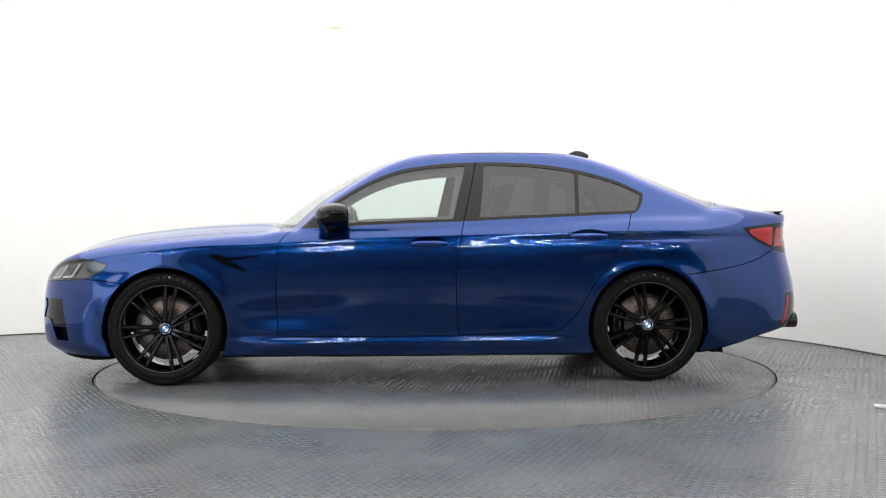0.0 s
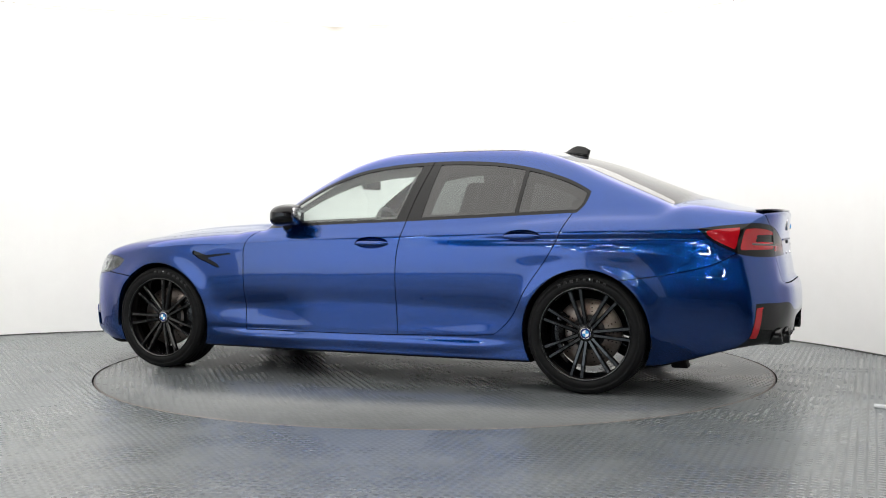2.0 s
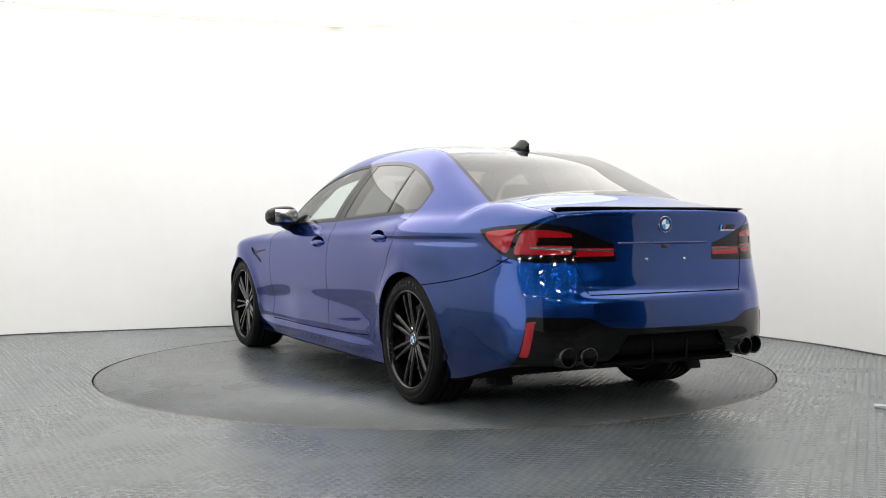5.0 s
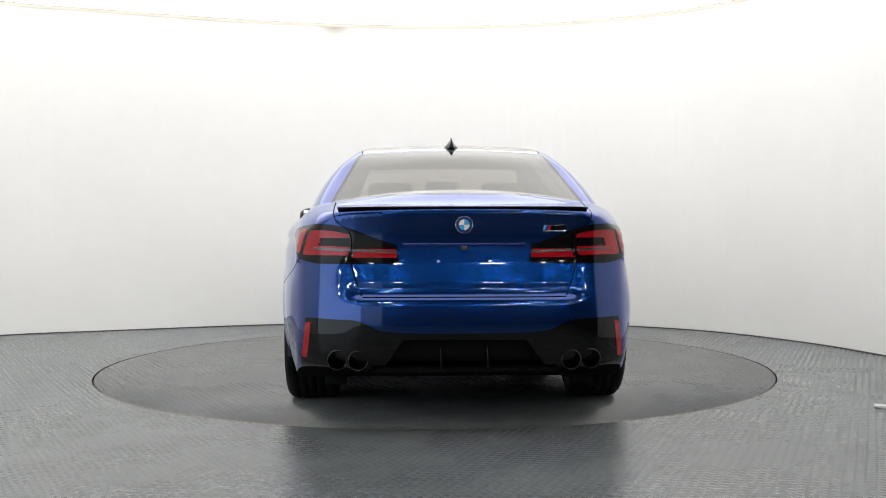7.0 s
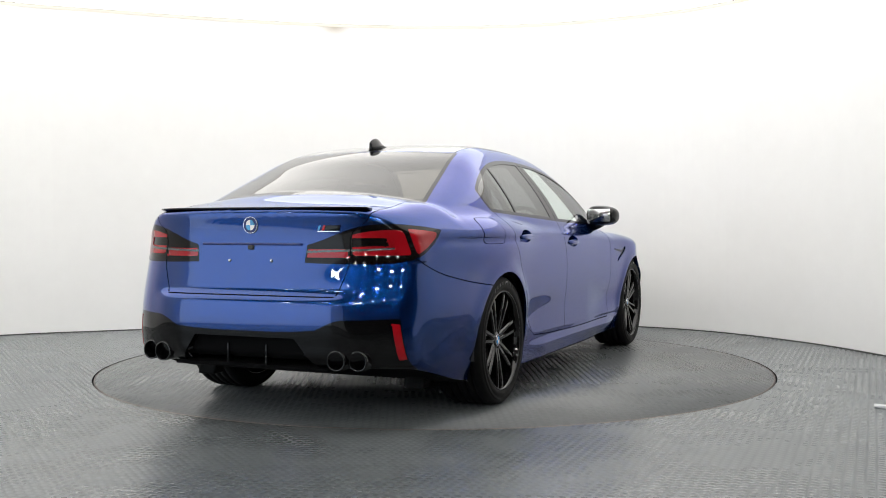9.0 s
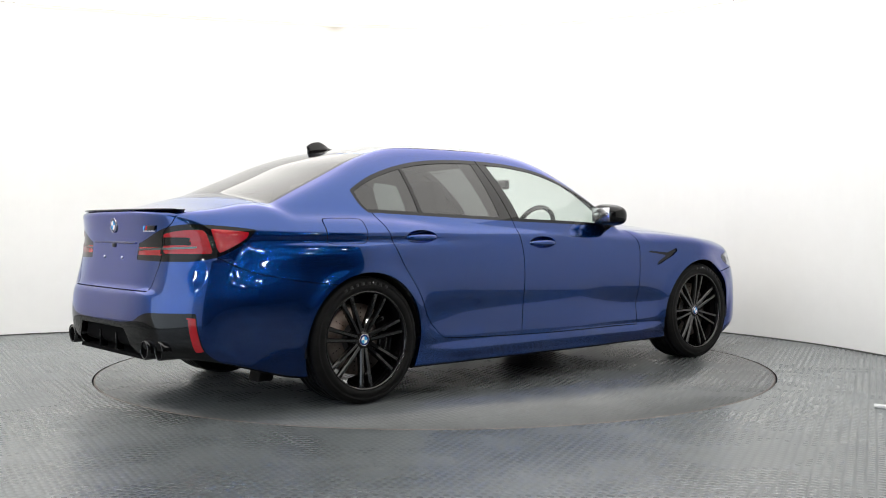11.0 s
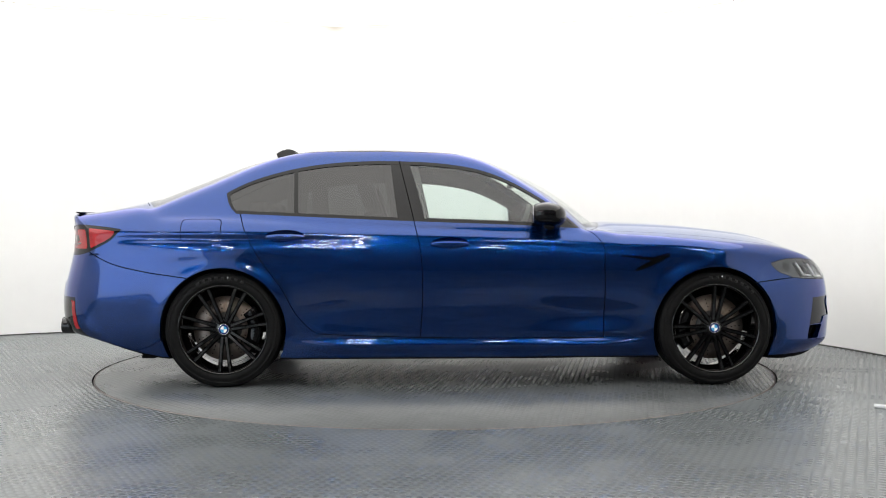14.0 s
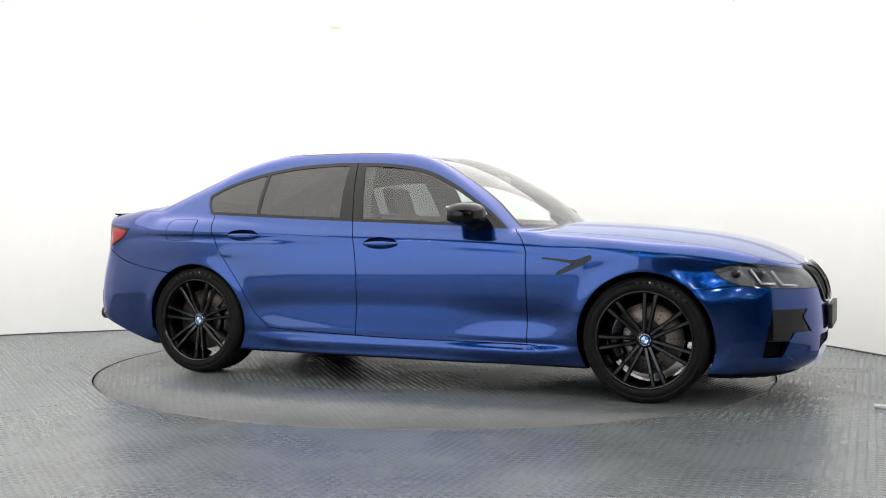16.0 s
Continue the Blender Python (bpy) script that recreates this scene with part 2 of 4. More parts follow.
def upright_sheet(line, z0, z1, thick):
    """A wall of some thickness standing on a plan line; its back is on the far side."""
    bm = bmesh.new()
    rows = []
    for i, p in enumerate(line):
        d = (line[min(i + 1, len(line) - 1)] - line[max(i - 1, 0)]).normalized()
        n = Vector((-d.y, d.x, 0))
        rows.append([bm.verts.new(p + n * o + Vector((0, 0, z))) for o, z in ((0, z0), (0, z1), (thick, z1), (thick, z0))])
    for a, b in zip(rows, rows[1:]):
        for k in range(4):
            bm.faces.new((a[k], a[(k + 1) % 4], b[(k + 1) % 4], b[k]))
    bm.faces.new(rows[0])
    bm.faces.new(rows[-1])
    bmesh.ops.recalc_face_normals(bm, faces=bm.faces)
    return bm


LINE = wall_line()
HALL = grain(material("grey_hall_paint", (0.1, 0.1, 0.1), 0.8), 0.7, (0.05, 0.049, 0.048), (0.075, 0.073, 0.072))
# Grey strip stands in for the thin shadow where wall meets floor.
tagged(link("baseboard", upright_sheet(LINE, 0.0, 0.010, -0.008), HALL, smooth=False), "thin grey strip drawing the shadow line at the foot of the wall", "baseboard", kind="structure")
# Beige strip puts the weaker light under the ceiling into colour.
TOP_SHADE_PAINT = grain(material("beige_top_shade", (0.8, 0.76, 0.69), 0.6), 3, (0.74, 0.69, 0.60), (0.82, 0.78, 0.71))
tagged(link("trim", upright_sheet(LINE, WALL_HEIGHT - 0.028, WALL_HEIGHT - 0.002, -0.004), TOP_SHADE_PAINT, smooth=False), "thin beige strip drawing the dimmer top of the wall", "trim", kind="structure")
tagged(link("wall_curved", upright_sheet(LINE, -0.05, WALL_HEIGHT, 0.15), WALL_PAINT, smooth=False), "white painted curved studio wall round the turntable", "wall", kind="structure")

DISC_R = 2.271
bm = bmesh.new()
rim = [bm.verts.new(((DISC_R + 0.008) * math.cos(2 * math.pi * i / 128), (DISC_R + 0.008) * math.sin(2 * math.pi * i / 128), 0)) for i in range(128)]
far = [bm.verts.new((14 * max(-1, min(1, 1.5 * math.cos(2 * math.pi * i / 128))), 14 * max(-1, min(1, 1.5 * math.sin(2 * math.pi * i / 128))), 0)) for i in range(128)]
for i in range(128):
    j = (i + 1) % 128
    bm.faces.new((rim[i], far[i], far[j], rim[j]))
tagged(link("floor", bm, FLOOR, smooth=False), "grey worn studio floor with small raised bars", "floor", kind="structure")

bm = bmesh.new()
ring_in = [bm.verts.new(((DISC_R - 0.1) * math.cos(2 * math.pi * i / 128), (DISC_R - 0.1) * math.sin(2 * math.pi * i / 128), -0.035)) for i in range(128)]
ring_out = [bm.verts.new(((DISC_R + 0.009) * math.cos(2 * math.pi * i / 128), (DISC_R + 0.009) * math.sin(2 * math.pi * i / 128), -0.035)) for i in range(128)]
ring_up = [bm.verts.new((v.co.x, v.co.y, -0.0005)) for v in ring_out]
for i in range(128):
    j = (i + 1) % 128
    bm.faces.new((ring_in[i], ring_out[i], ring_out[j], ring_in[j]))
    bm.faces.new((ring_out[i], ring_up[i], ring_up[j], ring_out[j]))
tagged(link("floor_pit_edge", bm, DARK, smooth=False), "dark gap round the turntable in the floor", "floor", kind="structure")
turntable = tagged(new("turntable"), "round grey car turntable flush with the studio floor", "turntable")
part("turntable_rim", revolve([(DISC_R - 0.003, -0.03), (DISC_R - 0.003, -0.001), (DISC_R - 0.007, 0.0006), (DISC_R - 0.011, -0.001), (DISC_R - 0.011, -0.03)], 128, "z"), STEEL, turntable, "worn steel edge ring")
bm = revolve([(0.0001, 0.0), (1.0, 0.0), (DISC_R - 0.0125, 0.0), (DISC_R - 0.0125, -0.03), (0.001, -0.03)], 128, "z")
part("turntable_plate", bm, DISC, turntable)

bm = bmesh.new()
roofline = [bm.verts.new((p.x, p.y, WALL_HEIGHT + 0.004)) for p in LINE]
bm.faces.new(roofline)
tagged(link("ceiling", bm, glow("luminous_ceiling", (1.0, 0.972, 0.93), CEILING_GLOW), smooth=False), "glowing warm white stretched ceiling over the turntable", "ceiling", kind="structure")

# the plain hall behind the camera
for name, lo, hi, mat, label in (
    ("wall_south", (-1.9, -12.2, -0.05), (9, -12, 3.3), HALL, "plain dark grey wall of the hall behind"),
    ("wall_south_west", (-5.8, -12.2, -0.05), (-1.9, -12, 3.3), WALL_PAINT, "plain white wall of the hall behind"),
    ("wall_west", (-5.75, -12, -0.05), (-5.6, -3.205, 3.3), WALL_PAINT, "plain white side wall of the hall"),
    ("wall_east", (9, -12, -0.05), (9.2, -3.0, 3.3), HALL, "plain dark grey side wall of the hall"),
    ("wall_right_return", (3.66, -3.2, -0.05), (9, -3.05, 3.3), HALL, "plain dark grey wall beside the studio opening")):
    bm = bmesh.new()
    box(bm, lo, hi)
    tagged(link(name, bm, mat, smooth=False), label, "wall", kind="structure")
bm = bmesh.new()
box(bm, (-9.2, -12.2, 3.3), (9.2, -3.0, 3.4))
box(bm, (-9.2, -3.19, 2.96), (9.2, -3.05, 3.3))
tagged(link("ceiling_hall", bm, HALL, smooth=False), "plain grey ceiling of the hall behind", "ceiling", kind="structure")
STRIP = glow("lamp_tube", (1.0, 0.97, 0.92), STRIP_GLOW)
first = tagged(new("strip_light"), "white hanging strip light in the hall", "ceiling light", group="hall ceiling lights")
bm = bmesh.new()
box(bm, (-0.2, -0.025, -0.025), (0.2, 0.025, 0.0), 0.006)
part("lamp_tube", bm, STRIP, first)
# Wide plate added to keep the tube's light off the hall ceiling.
bm = bmesh.new()
box(bm, (-0.42, -0.2, 0.0), (0.42, 0.2, 0.03), 0.008)
box(bm, (-0.2, -0.004, 0.04), (-0.19, 0.004, 0.53))
box(bm, (0.19, -0.004, 0.04), (0.2, 0.004, 0.53))
part("lamp_shield", bm, HALL, first)
first.matrix_basis = pose(-4.4, -4.6, 2.76)
for i in range(6):
    for j in range(4):
        if i or j:
            copy_thing(first, pose(-4.4 + 1.9 * i, -4.6 - 1.7 * j, 2.76))
# Unseen bluish glowing panel, added to light the left and the car's side.
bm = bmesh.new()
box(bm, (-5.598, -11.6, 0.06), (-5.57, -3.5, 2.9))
tagged(link("side_fill_panel", bm, glow("side_fill_glow", (0.72, 0.86, 1.0), SIDE_GLOW), smooth=False), "wide bluish glowing panel added along the side of the hall", "door", kind="structure")


# ---- the car: body surface ----
# x forward, y to the car's left, z up, origin on the ground midway between the axles
AXLE, HUB_Z = 1.491, 0.345
WIDTH = curve([(-2.6, 0.66), (-2.4, 0.80), (-2.2, 0.872), (-1.95, 0.918), (-1.5, 0.945), (-1.0, 0.932), (-0.3, 0.922), (0.5, 0.922), (1.0, 0.932), (1.5, 0.945), (1.85, 0.915), (2.05, 0.86), (2.25, 0.74), (2.4, 0.6)], 0.06)
TUCK = curve([(0.10, 0.09), (0.175, 0.045), (0.21, 0.020), (0.25, 0.010), (0.275, 0.018), (0.292, 0.032), (0.31, 0.026), (0.36, 0.030), (0.40, 0.037), (0.43, 0.039), (0.46, 0.035), (0.50, 0.022), (0.55, 0.010), (0.62, 0.003), (0.70, 0.0), (0.82, 0.004), (0.9, 0.014), (1.0, 0.03)], 0.008)
TUCK_END = curve([(0.10, 0.12), (0.2, 0.07), (0.3, 0.04), (0.45, 0.016), (0.62, 0.002), (0.8, 0.0), (1.0, 0.0)], 0.02)
CREASE = curve([(-2.6, 0.93), (-2.06, 0.937), (-1.42, 0.934), (-0.33, 0.918), (0.57, 0.885), (1.0, 0.862), (1.4, 0.86), (1.8, 0.80), (2.3, 0.70)], 0.08)
HOOD = curve([(0.3, 1.0), (0.84, 1.003), (1.2, 0.99), (1.59, 0.957), (1.96, 0.895), (2.11, 0.845), (2.25, 0.775), (2.36, 0.69), (2.5, 0.5)], 0.05)
BOOT = curve([(-2.7, 1.055), (-2.5, 1.06), (-2.42, 1.066), (-2.25, 1.088), (-2.1, 1.112), (-1.9, 1.09), (-1.5, 1.0), (-1.2, 0.98)], 0.03)
ROOF = curve([(1.20, 0.78), (0.83, 1.012), (0.66, 1.148), (0.51, 1.240), (0.33, 1.332), (0.20, 1.387), (0.01, 1.442), (-0.29, 1.474), (-0.667, 1.484), (-1.03, 1.468), (-1.25, 1.430), (-1.50, 1.362), (-1.71, 1.280), (-1.92, 1.198), (-2.12, 1.118), (-2.3, 1.045), (-2.5, 0.96)], 0.04)
NOSE_Z = curve([(0.05, 0.25), (0.15, 0.14), (0.22, 0.02), (0.30, 0.0), (0.5, 0.0), (0.6, 0.012), (0.7, 0.045), (0.8, 0.09), (1.0, 0.25)], 0.02)
TAIL_Z = curve([(0.15, 0.22), (0.26, 0.12), (0.32, 0.03), (0.42, 0.0), (0.59, 0.0), (0.615, 0.004), (0.632, 0.014), (0.648, 0.032), (0.665, 0.042), (0.70, 0.048), (0.82, 0.068), (0.90, 0.075), (0.97, 0.072), (1.02, 0.066), (1.06, 0.062), (1.2, 0.062)], 0.008)
TAIL_CORNER = curve([(0.15, 0.22), (0.26, 0.12), (0.32, 0.03), (0.42, 0.0), (0.52, 0.002), (0.60, 0.012), (0.68, 0.030), (0.76, 0.050), (0.84, 0.066), (0.90, 0.073), (0.97, 0.072), (1.06, 0.062), (1.2, 0.062)], 0.02)
ARCH = 0.378


def body_field(x, y, z):
    """Below zero inside the car's body."""
    y = np.abs(y)
    ends = soft_step(0.72, 1.3, np.abs(x))
    wide = WIDTH(x) - TUCK(z) * (1 - ends) - TUCK_END(z) * ends
    for cx in (AXLE, -AXLE):
        r = np.hypot(x - cx, z - HUB_Z)
        wide = wide + 0.012 * np.exp(-(((r - ARCH) / 0.055) ** 2)) * soft_step(0.2, 0.4, z)
    wide = wide - 0.06 * soft_step(-1.4, -2.2, x) * soft_step(0.5, 1.0, z) - 0.06 * soft_step(1.45, 1.95, x) * soft_step(0.55, 0.75, z)
    c = CREASE(x)
    wide = wide - 0.62 * smax(z - c, 0 * z, 0.02) - 0.8 * np.maximum(z - c - 0.06, 0) ** 2 * 4
    rear = soft_step(-0.5, -1.2, x) * soft_step(-2.25, -1.9, x)
    wide = wide - (0.0018 + 0.0075 * rear) * np.exp(-(((z - c + 0.040) / 0.022) ** 2)) * soft_step(1.5, 1.0, x)
    wide = wide + 0.008 * np.exp(-(((z - 0.81) / 0.05) ** 2)) * np.exp(-(((x + 1.55) / 0.42) ** 2)) + 0.010 * np.exp(-(((z - 0.795) / 0.06) ** 2)) * np.exp(-(((x - 1.5) / 0.26) ** 2))
    side = y - wide
    deck = np.where(x > -0.4, HOOD(x) - 0.065 * (y / 0.8) ** 2.2 - 0.008 * soft_step(0.40, 0.50, y + 0.10 * (x - 1.0)), BOOT(x) - 0.035 * (y / 0.75) ** 3)
    belt = 0.955 + 0.06 * soft_step(0.6, -1.4, x)
    mid = soft_step(0.95, 0.75, x) * soft_step(-2.05, -1.85, x)
    deck = deck * (1 - mid) + (belt - 0.01) * mid
    top = (z - deck) * 0.9
    lower = smax(side, top, 0.05)
    bend = np.where(x > -0.6, x + 0.10 * (y / 0.68) ** 2 * soft_step(-0.3, 0.4, x), x - 0.12 * (y / 0.62) ** 2 * soft_step(-0.9, -1.5, x))
    crown = 0.03 * (y / 0.6) ** 2
    shell = (z - ROOF(bend) + crown) * 0.8
    zz = np.maximum(z - 0.98, -0.1)
    lean = 0.872 - 0.40 * zz - 0.62 * zz**2 - 0.09 * soft_step(-1.25, -2.2, x) - 0.03 * soft_step(0.2, 0.9, x)
    house = smax(shell, (y - lean) * 0.85, 0.045)
    solid = smin(lower, house, 0.015 + 0.055 * soft_step(-1.05, -1.65, x) * soft_step(0.86, 0.98, z))
    nose = x - (2.385 - 0.09 * (y / 0.6) ** 4 - NOSE_Z(z))
    corner = soft_step(0.47, 0.60, y)
    tail = -x - (2.60 - 0.06 * (y / 0.6) ** 4.6 - TAIL_Z(z) * (1 - corner) - TAIL_CORNER(z) * corner)
    solid = smax(solid, nose * 0.9, 0.05)
    solid = smax(solid, tail * 0.9, np.where(z > 0.8, 0.025, 0.05))
    under = 0.165 + 0.135 * soft_step(-1.8, -2.45, x) - 0.02 * soft_step(1.7, 2.0, x)
    return smax(solid, under - z, 0.02)


def body_sheet():
    """One dense sheet over half of the body, as rows of rays from the car's axis to its skin."""
    z0 = 0.62
    stations = [(-2.0, math.radians(a)) for a in np.linspace(-90, -1.5, 62)] + [(x, 0.0) for x in np.linspace(-2.0, 1.9, 230)] + [(1.9, math.radians(a)) for a in np.linspace(1.5, 90, 62)]
    rays = np.radians(np.concatenate((np.linspace(-90, -31, 24), np.linspace(-30, 32, 94), np.linspace(32.7, 90, 66))))
    ox = np.array([s[0] for s in stations])[:, None]
    tilt = np.array([s[1] for s in stations])[:, None]
    b = rays[None, :]
    dx, dy, dz = np.sin(tilt) + 0 * b, np.cos(tilt) * np.cos(b), np.cos(tilt) * np.sin(b)
    lo, hi = np.zeros(dx.shape), np.full(dx.shape, 1.6)
    step = np.linspace(0.02, 1.6, 60)
    first = np.full(dx.shape, 1.6)
    for s in step[::-1]:
        first = np.where(body_field(ox + s * dx, s * dy, z0 + s * dz) > 0, s, first)
    lo, hi = first - 0.03, first
    for _ in range(24):
        m = (lo + hi) / 2
        out = body_field(ox + m * dx, m * dy, z0 + m * dz) > 0
        lo, hi = np.where(out, lo, m), np.where(out, m, hi)
    pts = np.stack((ox + hi * dx, hi * dy, z0 + hi * dz), -1)
    pts[:, -1, 1] = pts[:, 0, 1] = 0.0
    n, k = pts.shape[:2]
    faces = [(i * k + j, i * k + j + 1, (i + 1) * k + j + 1, (i + 1) * k + j) for i in range(n - 1) for j in range(k - 1)]
    return pts.reshape(-1, 3), faces


def skin_normals(v):
    e = 0.006
    g = np.stack([body_field(*(v + e * d).T) - body_field(*(v - e * d).T) for d in np.eye(3)], 1)
    return g / np.maximum(np.linalg.norm(g, axis=1), 1e-9)[:, None]


class Sheet:
    def __init__(self, verts, faces):
        self.v, self.f = np.array(verts), faces

    def cut(self, phi, level=0.0):
        """Split the faces along phi(x, y, z) = level."""
        d = phi(*self.v.T) - level
        d = np.where(np.abs(d) < 1e-7, 1e-7, d)
        verts, extra, known, faces = self.v, [], {}, []
        for f in self.f:
            s = [d[i] > 0 for i in f]
            if all(s) or not any(s):
                faces.append(f)
                continue
            sides = ([], [])
            for a, b in zip(f, f[1:] + f[:1]):
                sides[d[a] > 0].append(a)
                if (d[a] > 0) != (d[b] > 0):
                    key = (min(a, b), max(a, b))
                    if key not in known:
                        t = d[key[0]] / (d[key[0]] - d[key[1]])
                        known[key] = len(verts) + len(extra)
                        extra.append(verts[key[0]] + t * (verts[key[1]] - verts[key[0]]))
                    sides[0].append(known[key])
                    sides[1].append(known[key])
            faces += [tuple(q) for q in sides if len(q) > 2]
        if extra:
            self.v = np.concatenate((verts, np.array(extra)))
        self.f = faces


# outlines of the panels
SILL_Z = curve([(-1.2, 0.345), (-0.93, 0.323), (-0.3, 0.298), (0.8, 0.290), (1.2, 0.285)])
BELT_Z = curve([(1.0, 0.945), (0.66, 0.956), (0.36, 0.973), (-0.34, 1.0), (-1.4, 1.047), (-1.6, 1.056)])
DLO_TOP = curve([(0.70, 0.93), (0.57, 1.05), (0.438, 1.14), (0.26, 1.245), (0.083, 1.318), (-0.13, 1.360), (-0.38, 1.378), (-0.631, 1.380), (-0.991, 1.348), (-1.208, 1.298), (-1.39, 1.232), (-1.47, 1.19), (-1.6, 1.11)], 0.02)
DLO_END = curve([(0.95, -1.36), (1.03, -1.405), (1.08, -1.456), (1.14, -1.484), (1.3, -1.49)], 0.01)
DOOR_A = curve([(0.2, 0.805), (0.4, 0.812), (0.72, 0.812), (0.86, 0.80), (0.92, 0.755), (0.963, 0.688), (1.02, 0.60)], 0.01)
DOOR_B = curve([(0.2, -0.305), (0.30, -0.303), (0.55, -0.29), (0.83, -0.304), (0.99, -0.339), (1.36, -0.43), (1.5, -0.465)], 0.01)
DOOR_C = curve([(0.28, -0.86), (0.33, -0.945), (0.38, -1.003), (0.60, -1.141), (0.83, -1.30), (1.04, -1.395), (1.1, -1.42)], 0.01)
HOOD_Y = curve([(0.6, 0.72), (0.9, 0.745), (1.5, 0.765), (1.85, 0.755), (2.05, 0.70), (2.2, 0.60), (2.4, 0.5)], 0.03)
LIGHT_HI = curve([(1.84, 0.735), (1.90, 0.753), (2.0, 0.765), (2.15, 0.75), (2.33, 0.715), (2.4, 0.70)], 0.01)
LIGHT_LO = curve([(1.84, 0.742), (1.88, 0.70), (1.95, 0.668), (2.15, 0.64), (2.33, 0.632), (2.4, 0.632)], 0.01)
TAIL_HI = curve([(-0.02, 0.872), (0.06, 0.89), (0.32, 0.968), (0.5, 0.985), (0.7, 0.978), (0.95, 0.957), (1.0, 0.95)], 0.01)
TAIL_LO = curve([(-0.02, 0.80), (0.3, 0.795), (0.6, 0.801), (0.72, 0.818), (0.82, 0.853), (0.92, 0.912), (0.96, 0.950), (1.0, 0.99)], 0.01)
BUMPER_R = curve([(-1.6, 0.65), (-1.75, 0.668), (-2.0, 0.705), (-2.2, 0.755), (-2.35, 0.83)], 0.02)
LID_Y = curve([(0.55, 0.462), (0.638, 0.482), (0.70, 0.503), (0.76, 0.524), (0.80, 0.532), (0.93, 0.537), (0.95, 0.545), (0.99, 0.60), (1.04, 0.62), (1.2, 0.63)], 0.006)
DIFF_Z = curve([(0.0, 0.474), (0.25, 0.477), (0.34, 0.483), (0.41, 0.494), (0.45, 0.516), (0.49, 0.531), (0.6, 0.537), (0.8, 0.54)], 0.01)


def f_arch_f(x, y, z):
    return np.hypot(x - AXLE, z - HUB_Z) - ARCH - 0.03 * (y < 0.6)


def f_arch_r(x, y, z):
    return np.hypot(x + AXLE, z - HUB_Z) - ARCH - 0.03 * (y < 0.6)


def f_dlo(x, y, z):
    return np.minimum(np.minimum(z - BELT_Z(x), (DLO_TOP(x) - z) * 0.9), x - DLO_END(z)) - 10 * (y < 0.45)


def f_head(x, y, z):
    return np.minimum(np.minimum(LIGHT_HI(x) - z, z - LIGHT_LO(x)), y - 0.37)


def f_tail(x, y, z):
    s = (y - 0.28) + (x + 2.53)
    return np.minimum(np.minimum(TAIL_HI(s) - z, z - TAIL_LO(s)), np.minimum(y - 0.305 - 0.12 * (z - 0.8), -1.9 - x))


def f_screen(x, y, z):
    """Windscreen: inside the pillars, between the cowl and the roof's front edge."""
    b = x + 0.10 * (y / 0.68) ** 2
    edge = 0.735 - 0.42 * (z - 0.98) - 0.10 * (z - 0.98) ** 2
    return np.minimum(np.minimum(edge - y, b - 0.14), np.minimum(0.90 - b, z - 0.96))


def f_rear_window(x, y, z):
    b = x - 0.12 * (y / 0.62) ** 2
    edge = 0.675 - 0.40 * (z - 1.08)
    return np.minimum(np.minimum(edge - y, -1.33 - b), np.minimum(b + 2.10, z - 1.05))


def f_roof(x, y, z):
    """The roof panel between the two rails."""
    b = x - 0.12 * (y / 0.62) ** 2 * (x < -0.6) + 0.10 * (y / 0.68) ** 2 * (x > -0.6)
    return np.minimum(np.minimum(0.125 - b, b + 1.315), 0.538 - 0.02 * (x + 0.5) ** 2 - y + 0 * z) - 10 * (z < 1.2)


def f_hood(x, y, z):
    front = 2.275 - 0.10 * (y / 0.6) ** 3
    return np.minimum(np.minimum(HOOD_Y(x) - y, front - x), np.minimum(x + 0.12 * (y / 0.68) ** 2 - 0.90, z - 0.70))


def f_lid(x, y, z):
    b = x - 0.12 * (y / 0.62) ** 2
    return np.minimum(np.minimum(LID_Y(z) - y, z - 0.642), -2.115 - b)


def f_diffuser(x, y, z):
    return np.minimum(np.minimum(DIFF_Z(y) - z, 0.770 - 0.12 * (z - 0.43) - y), -2.2 - x)


SEAM = 0.0028
skin = Sheet(*body_sheet())
seams = {
    "door_a": lambda x, y, z: x - DOOR_A(z), "door_b": lambda x, y, z: x - DOOR_B(z), "door_c": lambda x, y, z: x - DOOR_C(z),
    "sill": lambda x, y, z: z - SILL_Z(x), "hood": f_hood, "lid": f_lid, "bumper_f": lambda x, y, z: z - 0.632 - 0.1 * (x - 1.8),
    "bumper_r": lambda x, y, z: z - BUMPER_R(x), "roof": f_roof,
}
for phi in (f_arch_f, f_arch_r, f_head, f_tail, f_screen, f_rear_window, f_diffuser):
    skin.cut(phi)
for level in (0.0, 0.02, 0.055):
    skin.cut(f_dlo, level)
skin.cut(f_head, -0.006)
skin.cut(f_screen, 0.02)
skin.cut(f_rear_window, 0.02)
for phi in seams.values():
    skin.cut(phi, SEAM)
    skin.cut(phi, -SEAM)
PILLAR_B0 = curve([(0.95, -0.262), (1.0, -0.272), (1.38, -0.372)])
PILLAR_B1 = curve([(0.95, -0.425), (1.0, -0.435), (1.38, -0.49)])
BAR_C = curve([(1.0, -1.052), (1.4, -1.080)])
for c, o in ((PILLAR_B0, 0), (PILLAR_B1, 0), (BAR_C, 0.012), (BAR_C, -0.012)):
    skin.cut(lambda x, y, z: x - c(z) - o)
for o in (0.115, -0.115):
    skin.cut(lambda x, y, z: x - (PILLAR_B0(z) + PILLAR_B1(z)) / 2 - o)
for o in (-1.0, -1.12):
    skin.cut(lambda x, y, z: x - o)
